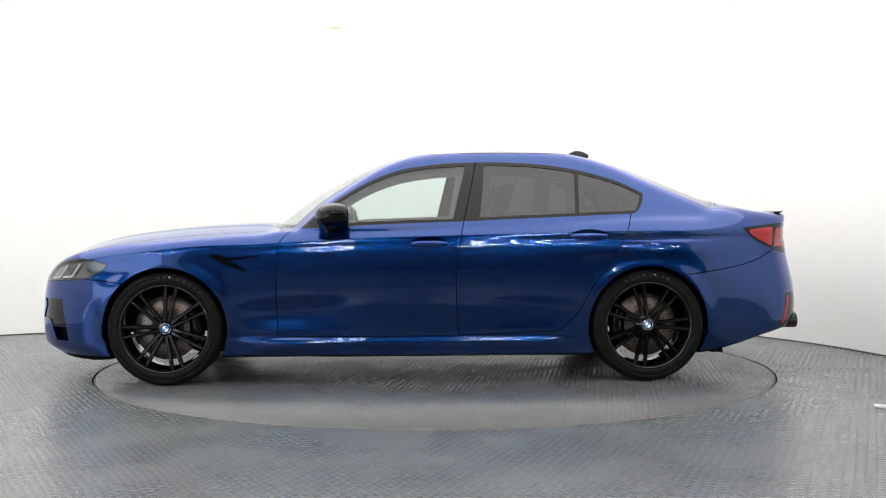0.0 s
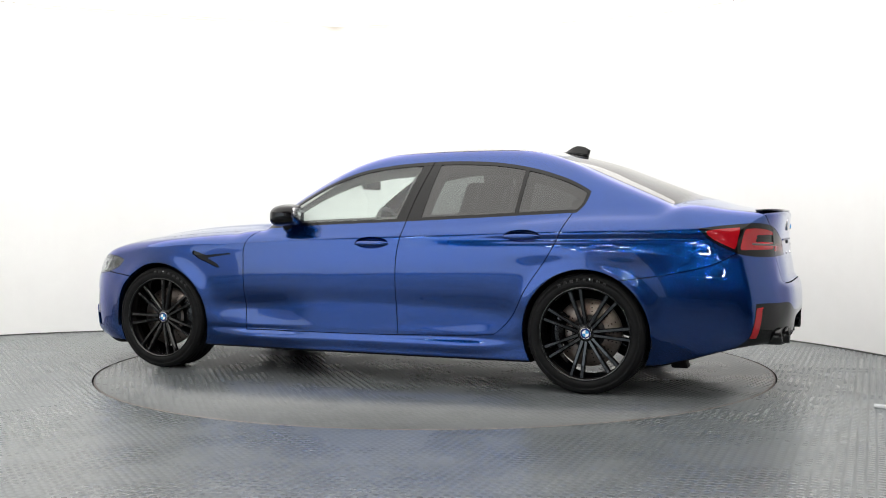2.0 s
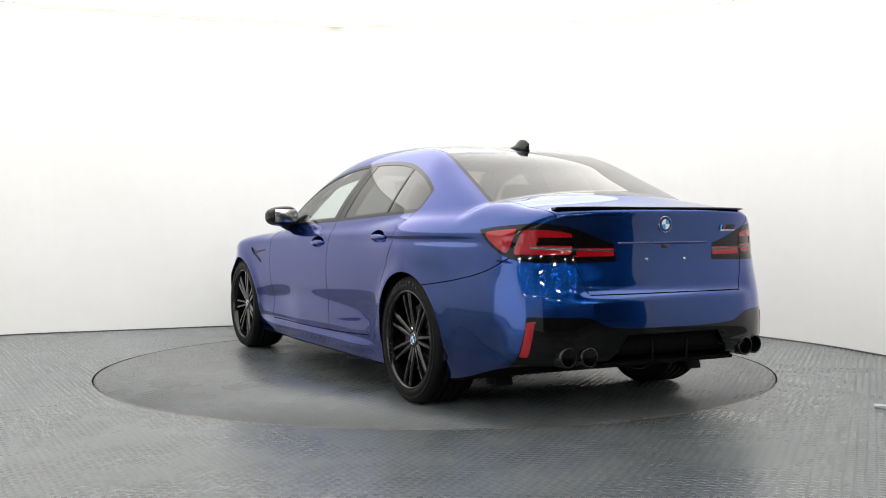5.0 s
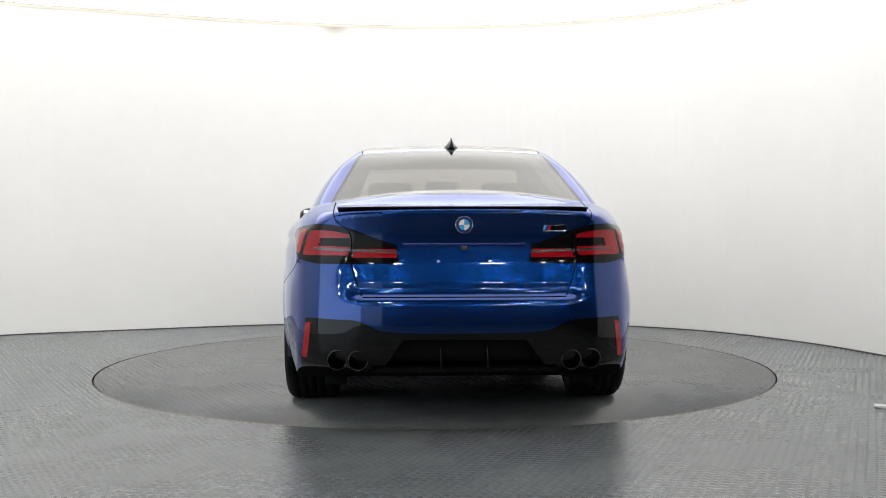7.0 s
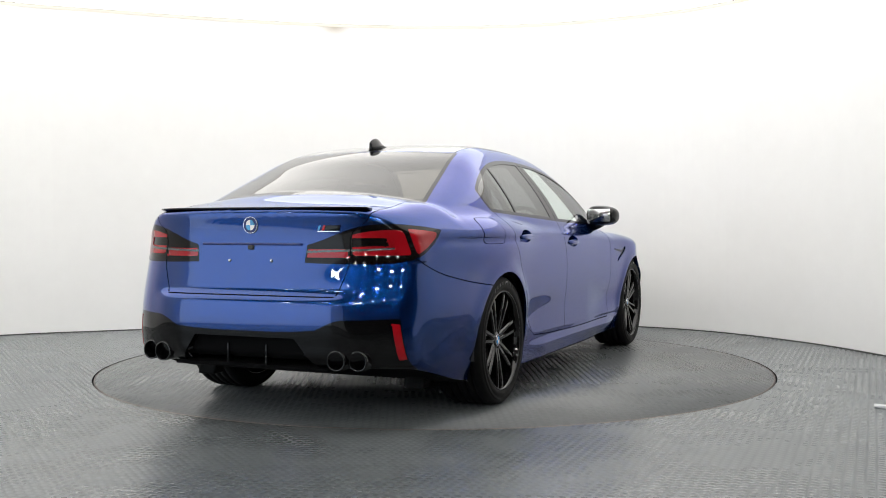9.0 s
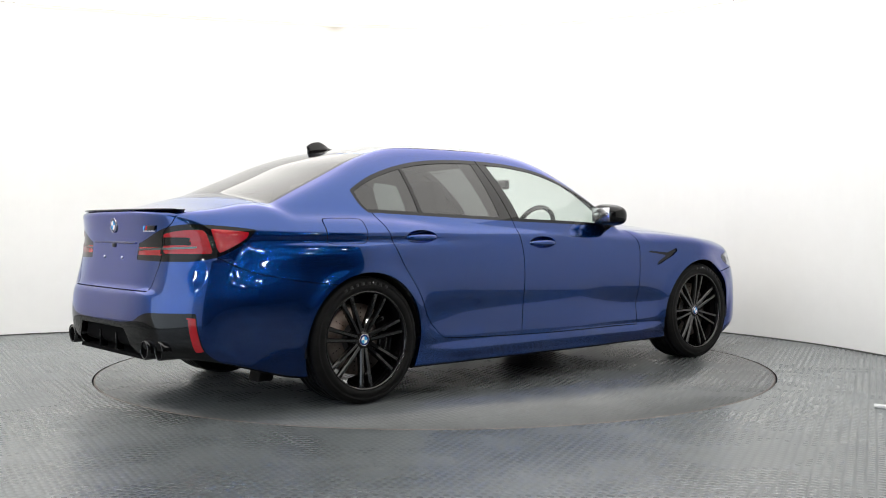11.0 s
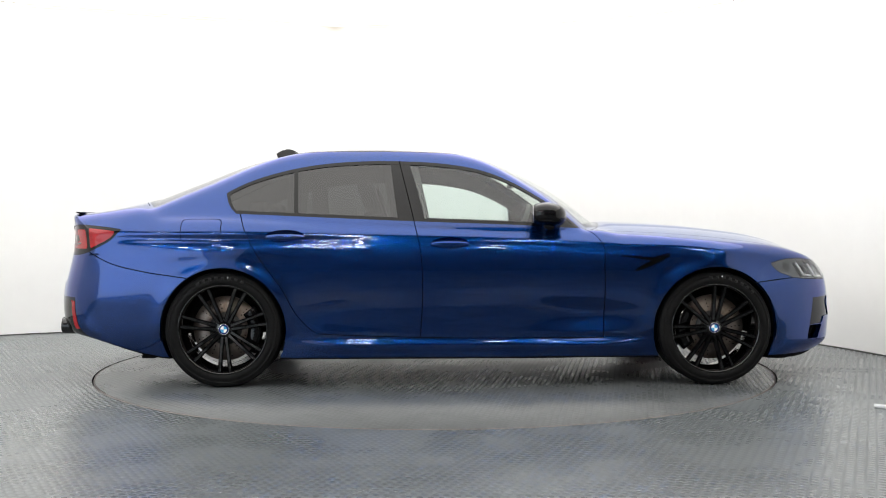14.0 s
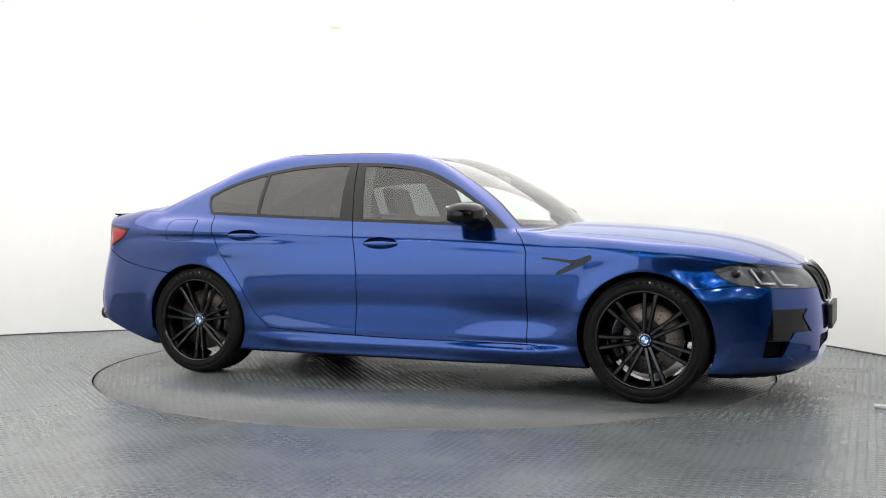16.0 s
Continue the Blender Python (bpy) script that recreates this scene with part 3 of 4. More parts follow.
skin.cut(lambda x, y, z: z - 0.178 - 0.124 * soft_step(-1.8, -2.45, x))


def rod(ax, az, bx, bz, w):
    """Nearness in side view to a straight bar, above zero within w of it."""
    def phi(x, y, z):
        t = np.clip(((x - ax) * (bx - ax) + (z - az) * (bz - az)) / ((bx - ax) ** 2 + (bz - az) ** 2), 0, 1)
        return w * (1 - 0.45 * t) - np.hypot(x - ax - t * (bx - ax), z - az - t * (bz - az)) - 10 * (y < 0.6)
    return phi


VENT = [rod(1.190, 0.792, 1.085, 0.764, 0.016), rod(1.12, 0.768, 0.92, 0.790, 0.010), rod(1.16, 0.777, 1.012, 0.706, 0.020)]


def f_vent(x, y, z):
    return np.maximum(np.maximum(VENT[0](x, y, z), VENT[1](x, y, z)), VENT[2](x, y, z))


HANDLES = ((-0.124, 0.868), (-1.114, 0.913))


def f_cups(x, y, z):
    return np.maximum(*(0.038 * (1 - np.sqrt(((x - cx) / 0.114) ** 2 + ((z - cz) / 0.037) ** 2)) for cx, cz in HANDLES)) - 10 * (y < 0.6)


def tail_s(x, y):
    return (y - 0.28) + (x + 2.53)


def f_red_outer(x, y, z):
    s = tail_s(x, y)
    return np.minimum(np.minimum(f_tail(x, y, z) - 0.018, s - 0.70 + 0.5 * (z - 0.9)), 0.915 - s)


def f_red_main(x, y, z):
    s = tail_s(x, y)
    return np.minimum(np.minimum(f_tail(x, y, z) - 0.010, s - 0.30), np.minimum(np.minimum(0.66 - s - 0.5 * (z - 0.9), TAIL_HI(s) - 0.030 - z), z - 0.836))


def f_red_bar(x, y, z):
    s = tail_s(x, y)
    return np.minimum(np.minimum(f_tail(x, y, z) - 0.008, 0.272 - s), np.minimum(z - 0.826, 0.866 - z))


def f_smoke(x, y, z):
    s = tail_s(x, y)
    return np.minimum(np.minimum(s - 0.30, 0.52 - s), np.minimum(z - 0.870 - 0.02 * s, 0.918 - z)) - 10 * (x > -2.0)


def f_line(x, y, z):
    s = tail_s(x, y)
    m = 0.852 + 0.028 * s
    return np.minimum(np.minimum(s - 0.03, 0.58 - s), 0.0052 - np.abs(z - m)) - 10 * (x > -2.0)


def f_kidney(x, y, z):
    return 0.11 * (1 - (np.abs((y - 0.19) / 0.165) ** 4 + np.abs((z - 0.645 - 0.05 * (y - 0.19)) / 0.105) ** 4) ** 0.25) - 10 * (x < 2.0)


def f_intake(x, y, z):
    """Lower side duct of the front bumper."""
    return np.minimum(np.minimum(z - 0.266, 0.352 - z), np.minimum(x - 2.101 - 0.19 * (z - 0.272), 2.192 + 0.46 * (z - 0.263) - x)) - 10 * (y < 0.5)


def f_winglet(x, y, z):
    """Black upper panel over the duct, running down to its rim."""
    upper = np.minimum(np.minimum(z - 0.398, 0.522 - z), 2.276 + 0.44 * (0.517 - z) - x)
    lower = np.minimum(np.minimum(z - 0.356, 0.522 - z), 2.192 + 0.46 * (z - 0.263) - x)
    return np.minimum(np.maximum(upper, lower), x - 2.101 - 0.19 * (z - 0.272)) - 10 * (y < 0.45)


def f_middle(x, y, z):
    return np.minimum(np.minimum(0.43 - y, z - 0.225), 0.37 - z) - 10 * (x < 2.0)


def f_insert(x, y, z):
    return np.minimum(np.minimum(0.445 - z, z - 0.29), 0.285 + 0.75 * (0.445 - z) - y) - 10 * (x > -2.2)


def f_reflector(x, y, z):
    return np.minimum(np.minimum(z - 0.345, 0.515 - z), np.minimum(y - 0.738 + 0.12 * (z - 0.43), 0.766 - 0.12 * (z - 0.43) - y)) - 10 * (x > -2.0)


FEATURES = (("side_vent", f_vent), ("handle_cup", f_cups), ("red_lens", f_red_main), ("red_lens_outer", f_red_outer), ("red_bar", f_red_bar), ("smoked_lens", f_smoke), ("light_line", f_line),
            ("grille_hole", f_kidney), ("side_intake", f_intake), ("winglet", f_winglet), ("middle_intake", f_middle), ("diffuser_insert", f_insert), ("reflector", f_reflector))
for _, phi in FEATURES:
    skin.cut(phi)
SAIL = 0.515
skin.cut(lambda x, y, z: x - SAIL - 0.5 * (z - 1.0))

centre = np.array([skin.v[list(f)].mean(0) for f in skin.f])
X, Y, Z = centre.T
val = {k: phi(X, Y, Z) for k, phi in seams.items()}
tags = np.full(len(skin.f), "side_frame", dtype=object)
above = Z > BELT_Z(X)
low_side = (Y > 0.6) & ~above
between = (X < 0.9) & (X > -1.5)
tags[low_side & (val["door_a"] > 0) & (X > 0.6)] = "fender"
tags[(f_dlo(X, Y, Z) <= 0) & (val["door_a"] > 0) & (X > 0.8) & (val["hood"] < 0)] = "fender"
tags[low_side & (val["door_a"] < 0) & (val["door_b"] > 0)] = "front_door"
tags[low_side & (val["door_b"] < 0) & (val["door_c"] > 0)] = "rear_door"
tags[low_side & (val["sill"] < 0) & between & (X < 1.2)] = "sill"
tags[(np.abs(val["sill"]) < SEAM) & low_side & (X < 0.812) & (X > -0.93)] = "seam"
for k in ("door_a", "door_b"):
    tags[low_side & (np.abs(val[k]) < SEAM) & (Z > SILL_Z(X)) & (X > -0.6)] = "seam"
tags[low_side & (np.abs(val["door_c"]) < SEAM) & (Z > SILL_Z(X))] = "seam"
fr = (X > 1.5)
tags[fr & (val["bumper_f"] < 0)] = "front_bumper"
tags[fr & (val["hood"] < 0) & (Y < 0.42) & (X > 2.1)] = "front_bumper"
tags[fr & (np.abs(val["bumper_f"]) < SEAM) & (Y > 0.7)] = "seam"
tags[(val["hood"] > 0)] = "bonnet"
tags[(np.abs(val["hood"]) < SEAM) & (X > 0.7)] = "seam"
bk = (X < -1.5)
tags[bk & (val["bumper_r"] < 0)] = "rear_bumper"
tags[bk & (np.abs(val["bumper_r"]) < SEAM) & (Y > 0.7)] = "seam"
tags[bk & (Z < 0.80) & (X < -2.3) & (Y < 0.75)] = "rear_bumper"
tags[bk & (val["lid"] > 0)] = "boot_lid"
tags[bk & (np.abs(val["lid"]) < SEAM)] = "seam"
tags[f_diffuser(X, Y, Z) > 0] = "diffuser"
in_tail = f_tail(X, Y, Z) > 0
tags[in_tail] = "tail_light"
h = f_head(X, Y, Z)
tags[h > -0.006] = "light_rim"
tags[h > 0] = "headlight"
tags[(val["roof"] > 0)] = "roof"
tags[(np.abs(val["roof"]) < SEAM) & (Z > 1.2)] = "seam"
s = f_screen(X, Y, Z)
tags[s > 0] = "screen_edge"
tags[s > 0.02] = "windscreen"
s = f_rear_window(X, Y, Z)
tags[s > 0] = "rear_edge"
tags[s > 0.02] = "rear_window"
d = f_dlo(X, Y, Z)
tags[d > 0] = "window_trim"
inner = d > 0.02
pillar = (X < PILLAR_B0(Z)) & (X > PILLAR_B1(Z))
tags[inner & (X > PILLAR_B0(Z))] = "front_window"
tags[inner & (X < PILLAR_B1(Z)) & (X > BAR_C(Z) + 0.012)] = "rear_side_window"
tags[inner & (X < BAR_C(Z) - 0.012)] = "quarter_window"
tags[inner & pillar] = "pillar_cover"
tags[(d > 0) & (np.abs(val["door_b"]) < SEAM)] = "seam"
tags[inner & (X > SAIL + 0.5 * (Z - 1.0))] = "mirror_base"
for name, phi in FEATURES:
    fits = phi(X, Y, Z) > 0
    if name in ("red_lens", "red_lens_outer", "red_bar", "smoked_lens", "light_line"):
        fits &= in_tail
    if name in ("side_intake", "winglet"):
        fits &= tags == "front_bumper"
    if name in ("diffuser_insert", "reflector"):
        fits &= tags == "diffuser"
    tags[fits] = name
tags[in_tail & (np.abs(val["lid"]) < SEAM)] = "seam"
tags[Z < 0.178 + 0.124 * soft_step(-1.8, -2.45, X)] = "underbody"
tags[(f_arch_f(X, Y, Z) < 0) | (f_arch_r(X, Y, Z) < 0)] = "none"

NORMALS = skin_normals(skin.v)


def panel(tag, mirror=1, both=False, depth=0.012, drop=0.0, mask=None):
    """The faces of one panel, with its edges turned inwards."""
    chosen = [skin.f[i] for i in np.nonzero(tags == tag if mask is None else mask)[0]]
    used = sorted({i for f in chosen for i in f})
    at = {i: k for k, i in enumerate(used)}
    bm = bmesh.new()
    facing = bm.verts.layers.float_vector.new("facing")
    for m in ((1, -1) if both else (mirror,)):
        flip = np.array((1, m, 1))
        pts = (skin.v[used] - NORMALS[used] * drop) * flip
        vs = [bm.verts.new(p) for p in pts]
        for v, n in zip(vs, NORMALS[used] * flip):
            v[facing] = Vector(n)
        seen = {}
        for f in chosen:
            ring = [at[i] for i in f]
            if m < 0:
                ring = ring[::-1]
            try:
                bm.faces.new([vs[i] for i in ring])
            except ValueError:
                continue
            for a, b in zip(ring, ring[1:] + ring[:1]):
                seen[(a, b)] = seen.get((a, b), 0) + 1
        if depth:
            back = {}
            for a, b in [e for e in seen if (e[1], e[0]) not in seen]:
                if abs(pts[a][1]) < 1e-4 and abs(pts[b][1]) < 1e-4:
                    continue
                for i in (a, b):
                    if i not in back:
                        back[i] = bm.verts.new(pts[i] - NORMALS[used[i]] * flip * depth), bm.verts.new(pts[i])
                bm.faces.new((back[b][1], back[a][1], back[a][0], back[b][0]))
    bmesh.ops.remove_doubles(bm, verts=[v for v in bm.verts if abs(v.co.y) < 1e-4], dist=0.0005)
    return bm


car = tagged(new("car"), "blue metallic four-door saloon car with black wheels on the turntable", "car")


# ---- the car: panels ----
def first_inside(f, a, b, n=160):
    """Where the body begins on the way from a to b, found by halving."""
    t = np.linspace(a, b, n)
    inside = np.nonzero(f(t) < 0)[0]
    if not len(inside) or inside[0] == 0:
        return b
    lo, hi = t[inside[0] - 1], t[inside[0]]
    for _ in range(18):
        m = (lo + hi) / 2
        if f(np.array([m]))[0] < 0:
            hi = m
        else:
            lo = m
    return float(hi)


def side_y(x, z):
    """Half width of the skin at x, z."""
    return first_inside(lambda t: body_field(0 * t + x, t, 0 * t + z), 1.15, 0.2)


def end_x(y, z, sign):
    """x of the nose (sign 1) or of the tail (sign -1) at y, z."""
    return first_inside(lambda t: body_field(t, 0 * t + abs(y), 0 * t + z), 2.6 * sign, 1.6 * sign)


for tag, mat, depth, drop, label in (
    ("bonnet", PAINT, 0.012, 0, ""), ("boot_lid", PAINT, 0.012, 0, ""), ("front_bumper", PAINT, 0.03, 0, ""), ("rear_bumper", PAINT, 0.02, 0, ""), ("roof", CARBON, 0.012, 0, "glossy black carbon roof panel"),
    ("windscreen", SCREEN_GLASS, 0, 0, "clear windscreen glass"), ("screen_edge", GLOSS_BLACK, 0.006, 0, "black edge of the windscreen"), ("rear_window", REAR_GLASS, 0, 0, "bronze tinted rear window"),
    ("rear_edge", GLOSS_BLACK, 0.006, 0, "black edge of the rear window"), ("diffuser", GLOSS_BLACK, 0.02, 0, "gloss black rear diffuser panel"), ("diffuser_insert", DARK, 0, 0.035, "satin black recess of the diffuser"),
    ("underbody", DARK, 0, 0, "black underbody trays"), ("middle_intake", DARK, 0, 0.03, "dark lower air intake")):
    part(tag, panel(tag, both=True, depth=depth, drop=drop), mat, car, label)
part("shut_line", panel("seam", both=True, depth=0, drop=0.003), DARK, car, "dark gaps between the panels")
part("headlining", panel("roof", both=True, depth=0, drop=0.03), HEADLINING, car, "dark grey cloth headlining")
for side in (1, -1):
    made = {}
    for tag, mat, depth, drop, label in (
        ("side_frame", PAINT, 0.012, 0, ""), ("fender", PAINT, 0.03, 0, ""), ("front_door", PAINT, 0.012, 0, ""), ("rear_door", PAINT, 0.012, 0, ""), ("sill", PAINT, 0.03, 0, ""),
        ("window_trim", GLOSS_BLACK, 0.006, 0, "gloss black window surround"), ("pillar_cover", GLOSS_BLACK, 0.006, 0.001, "gloss black pillar cover"), ("front_window", SIDE_GLASS, 0, 0.003, "clear side window"),
        ("rear_side_window", TINT_GLASS, 0, 0.003, "dark tinted side window"), ("quarter_window", TINT_GLASS, 0, 0.003, "dark tinted quarter window"), ("mirror_base", GLOSS_BLACK, 0.006, 0.002, "black triangle at the foot of the window"),
        ("tail_light", SMOKE, 0.01, 0.001, "smoked red and black tail light"), ("headlight", LENS, 0, 0, "clear headlight with bright light tubes"), ("side_vent", GLOSS_BLACK, 0, 0.008, "gloss black vent behind the front wheel"),
        ("side_intake", DARK, 0, 0.05, "black air duct of the bumper"), ("winglet", GLOSS_BLACK, 0.02, 0.006, "gloss black panel over the air duct"), ("grille_hole", DARK, 0, 0.05, "dark depth of the grille"), ("reflector", RED, 0.003, -0.002, "red rear reflector")):
        made[tag] = part(tag, panel(tag, side, depth=depth, drop=drop), mat, car, label)
    for tag, mat, drop, label in (("red_lens", RED, 0.0, "red lamp lens"), ("red_lens_outer", RED, 0.0, "red lamp lens"), ("red_bar", RED, 0.0, "red lamp bar"), ("smoked_lens", SMOKE, 0.004, ""), ("light_line", LAMP_GREY, -0.001, "pale light line")):
        part(tag, panel(tag, side, depth=0.003, drop=drop), mat, made["tail_light"], label)
    part("lamp_housing", panel("headlight", side, depth=0, drop=0.028), LAMP_GREY, made["headlight"], "grey reflector of the headlight")
    part("lamp_rim", panel("light_rim", side, depth=0.03, drop=0.001), GLOSS_BLACK, made["headlight"])
    for shift in (0.0, 0.10):
        pts = [(2.045 + shift, 0.738 - 0.1 * shift), (2.10 + shift, 0.662 - 0.1 * shift), (2.165 + shift * 1.05, 0.656 - 0.1 * shift)]
        fine = [(a[0] + (b[0] - a[0]) * k / 5, a[1] + (b[1] - a[1]) * k / 5) for a, b in zip(pts, pts[1:]) for k in range(6)]
        bm = bmesh.new()
        tube(bm, [(x - 0.012, side * (side_y(x, z) - 0.012), z) for x, z in fine], 0.006, 8)
        part("light_tube", bm, WHITE, made["headlight"], "pale angled light tube")
    for x, z in ((1.965, 0.712), (2.075, 0.70)):
        bm = revolve([(0.0001, 0.010), (0.012, 0.008), (0.022, 0.0), (0.025, -0.012)], 24)
        part("lamp_lens", bm, GLOSS_BLACK, made["headlight"], "dark projector lens").matrix_basis = Matrix.Translation((x + 0.005, side * (side_y(x, z) - 0.02), z)) @ Matrix.Rotation(radians(side * -35 + (0 if side > 0 else 180)), 4, "Z")
    # linings of the doors, seen through the windows
    for tag in ("front_door", "rear_door"):
        part("door_lining", panel(tag, side, depth=0, drop=0.06), CABIN, made[tag], "black door lining")
    # grey trim round the windows, seen from across the cabin
    rail = (f_screen(X, Y, Z) < 0) & (f_rear_window(X, Y, Z) < 0) & (val["roof"] < 0) & (Y > 0.3) & (Z > BELT_Z(X) - 0.02) & (X < 0.95) & (X > -1.95)
    post = np.abs(X - (PILLAR_B0(Z) + PILLAR_B1(Z)) / 2) < 0.115
    part("pillar_trim", panel("", side, depth=0, drop=0.045, mask=rail & ((d < 0.055) | post | ((X < -1.0) & (X > -1.12)))), HEADLINING, car, "dark grey inner trim of the pillars and roof rail")
    # handles with their hollow
    for door, (cx, cz) in zip(("front_door", "rear_door"), HANDLES):
        bm = bmesh.new()
        rings = []
        for r in (1.0, 0.9, 0.7, 0.45, 0.2, 0.02):
            ring = []
            for k in range(32):
                a = 2 * math.pi * k / 32
                x, z = cx + 0.114 * r * math.cos(a), cz + 0.037 * r * math.sin(a)
                ring.append(bm.verts.new((x, side * (side_y(x, z) - 0.030 * (1 - r**2.5)), z)))
            rings.append(ring)
        for a, b in zip(rings, rings[1:]):
            for k in range(32):
                bm.faces.new((a[k], a[(k + 1) % 32], b[(k + 1) % 32], b[k]))
        bmesh.ops.recalc_face_normals(bm, faces=bm.faces)
        cup = part("handle_cup", bm, PAINT, made[door])
        bm = bmesh.new()
        rings = []
        for k in range(17):
            u = -1 + k / 8
            x = cx + 0.116 * u
            y = side_y(x, cz) + 0.012 * (1 - u**4) - 0.002
            h, d = 0.017 * (1 - 0.55 * abs(u) ** 3) + 0.001, 0.012 * (1 - 0.5 * u**4)
            rings.append([bm.verts.new((x, side * (y + d * math.cos(a)), cz - 0.006 + h * math.sin(a))) for a in (2 * math.pi * q / 12 for q in range(12))])
        for a, b in zip(rings, rings[1:]):
            for k in range(12):
                bm.faces.new((a[k], a[(k + 1) % 12], b[(k + 1) % 12], b[k]))
        bm.faces.new(rings[0]), bm.faces.new(rings[-1])
        bmesh.ops.recalc_face_normals(bm, faces=bm.faces)
        part("door_handle", bm, PAINT, made[door])
    # mirror
    bm = bmesh.new()
    bmesh.ops.create_uvsphere(bm, u_segments=36, v_segments=20, radius=1.0)
    for v in bm.verts:
        d = v.co.normalized()
        v.co = d / (abs(d.x) ** 2.8 + abs(d.y) ** 2.8 + abs(d.z) ** 2.8) ** (1 / 2.8)
        v.co = Vector((max(v.co.x * 0.108, -0.085), v.co.y * 0.112, v.co.z * 0.069))
        v.co.x *= 1.0 - 0.28 * max(0.0, v.co.y / 0.112) * (v.co.x > 0)
        v.co.z *= 1.0 - 0.12 * v.co.y / 0.112
        v.co.z -= 0.012 * max(0.0, v.co.x / 0.1)
        v.co.y = side * v.co.y
    bmesh.ops.recalc_face_normals(bm, faces=bm.faces)
    cap = part("mirror", bm, GLOSS_BLACK, car, "gloss black door mirror")
    cap.matrix_basis = pose(0.462, side * 0.962, 1.043, 0, 0, side * 6)
    bm = bmesh.new()
    box(bm, (-0.002, -0.082, -0.045), (0.002, 0.082, 0.045), 0.0015, 1)
    part("mirror_glass", bm, CHROME, cap, "silvered mirror glass").matrix_basis = pose(-0.0865, 0, 0, 0, 0, 0)
    bm = bmesh.new()
    tube(bm, [(0.0, -side * 0.03, -0.045), (0.02, -side * 0.08, -0.075), (0.05, -side * 0.125, -0.09)], [0.045, 0.035, 0.03], 12)
    part("mirror_arm", bm, GLOSS_BLACK, cap)
    # grille frame and bars
    bm = bmesh.new()
    ring = []
    for k in range(49):
        a = 2 * math.pi * k / 48
        c, s = math.cos(a), math.sin(a)
        y = 0.19 + 0.165 * math.copysign(abs(c) ** 0.5, c)
        z = 0.645 + 0.105 * math.copysign(abs(s) ** 0.5, s) + 0.05 * (y - 0.19)
        ring.append((end_x(y, z, 1) + 0.001, side * y, z))
    tube(bm, ring, 0.011, 8)
    frame_part = part("grille_frame", bm, GLOSS_BLACK, car, "gloss black kidney-shaped grille frame")
    for k in range(7):
        y = 0.055 + 0.045 * k
        half = 0.10 * (1 - abs((y - 0.19) / 0.165) ** 4) ** 0.25
        bm = bmesh.new()
        pts = [(end_x(y, 0.645 + half * u, 1) - 0.008, side * y, 0.645 + half * u) for u in (-1, -0.5, 0, 0.5, 1)]
        tube(bm, pts, 0.007, 6)
        part("grille_bar", bm, GLOSS_BLACK, frame_part)
    # wheel-house liners
    for cx in (AXLE, -AXLE):
        bm = bmesh.new()
        rows = []
        for k in range(37):
            a = math.radians(-10 + 200 * k / 36)
            rows.append([bm.verts.new((cx + r * math.cos(a), side * y, max(HUB_Z + r * math.sin(a), 0.17))) for r, y in ((ARCH + 0.004, 0.90 if cx > 0 else 0.905), (ARCH + 0.012, 0.86), (ARCH + 0.012, 0.60), (0.05, 0.585))])
        for a, b in zip(rows, rows[1:]):
            for k in range(3):
                bm.faces.new((a[k], a[k + 1], b[k + 1], b[k]))
        bmesh.ops.recalc_face_normals(bm, faces=bm.faces)
        part("wheel_house", bm, SATIN_BLACK, car, "black wheel-house lining")
    # exhaust pipes
    for y in (0.597, 0.499):
        bm = revolve([(0.040, 0.10), (0.041, -0.012), (0.043, -0.017), (0.048, -0.015), (0.049, 0.0), (0.049, 0.10)], 32)
        pipe = part("exhaust_pipe", bm, RIM_BLACK, car, "black chrome exhaust tip")
        pipe.matrix_basis = Matrix.Translation((end_x(y, 0.40, -1) + 0.006, side * y, 0.347)) @ Matrix.Rotation(radians(-90), 4, "Z")
    for y in (0.11,):
        bm = bmesh.new()
        box(bm, (-0.005, -0.005, -0.05), (0.04, 0.005, 0.045), 0.003)
        part("diffuser_fin", bm, GLOSS_BLACK, car).matrix_basis = pose(end_x(y, 0.37, -1) + 0.03, side * y, 0.362)
    # flap behind the rear wheel
    bm = bmesh.new()
    box(bm, (-0.05, -0.055, -0.055), (0.042, 0.055, 0.06), 0.01)
    for v in bm.verts:
        v.co.x += 0.3 * v.co.z
    part("air_flap", bm, RUBBER, car, "black air deflector behind the wheel").matrix_basis = pose(-1.975, side * 0.64, 0.205)
    # bolts of the plate holder
    bm = revolve([(0.0001, 0.006), (0.005, 0.006), (0.008, 0.003), (0.008, -0.004)], 16)
    part("plate_bolt", bm, CHROME, car, "small silver bolt").matrix_basis = Matrix.Translation((end_x(0.12, 0.807, -1), side * 0.121, 0.807)) @ Matrix.Rotation(radians(90), 4, "Z")


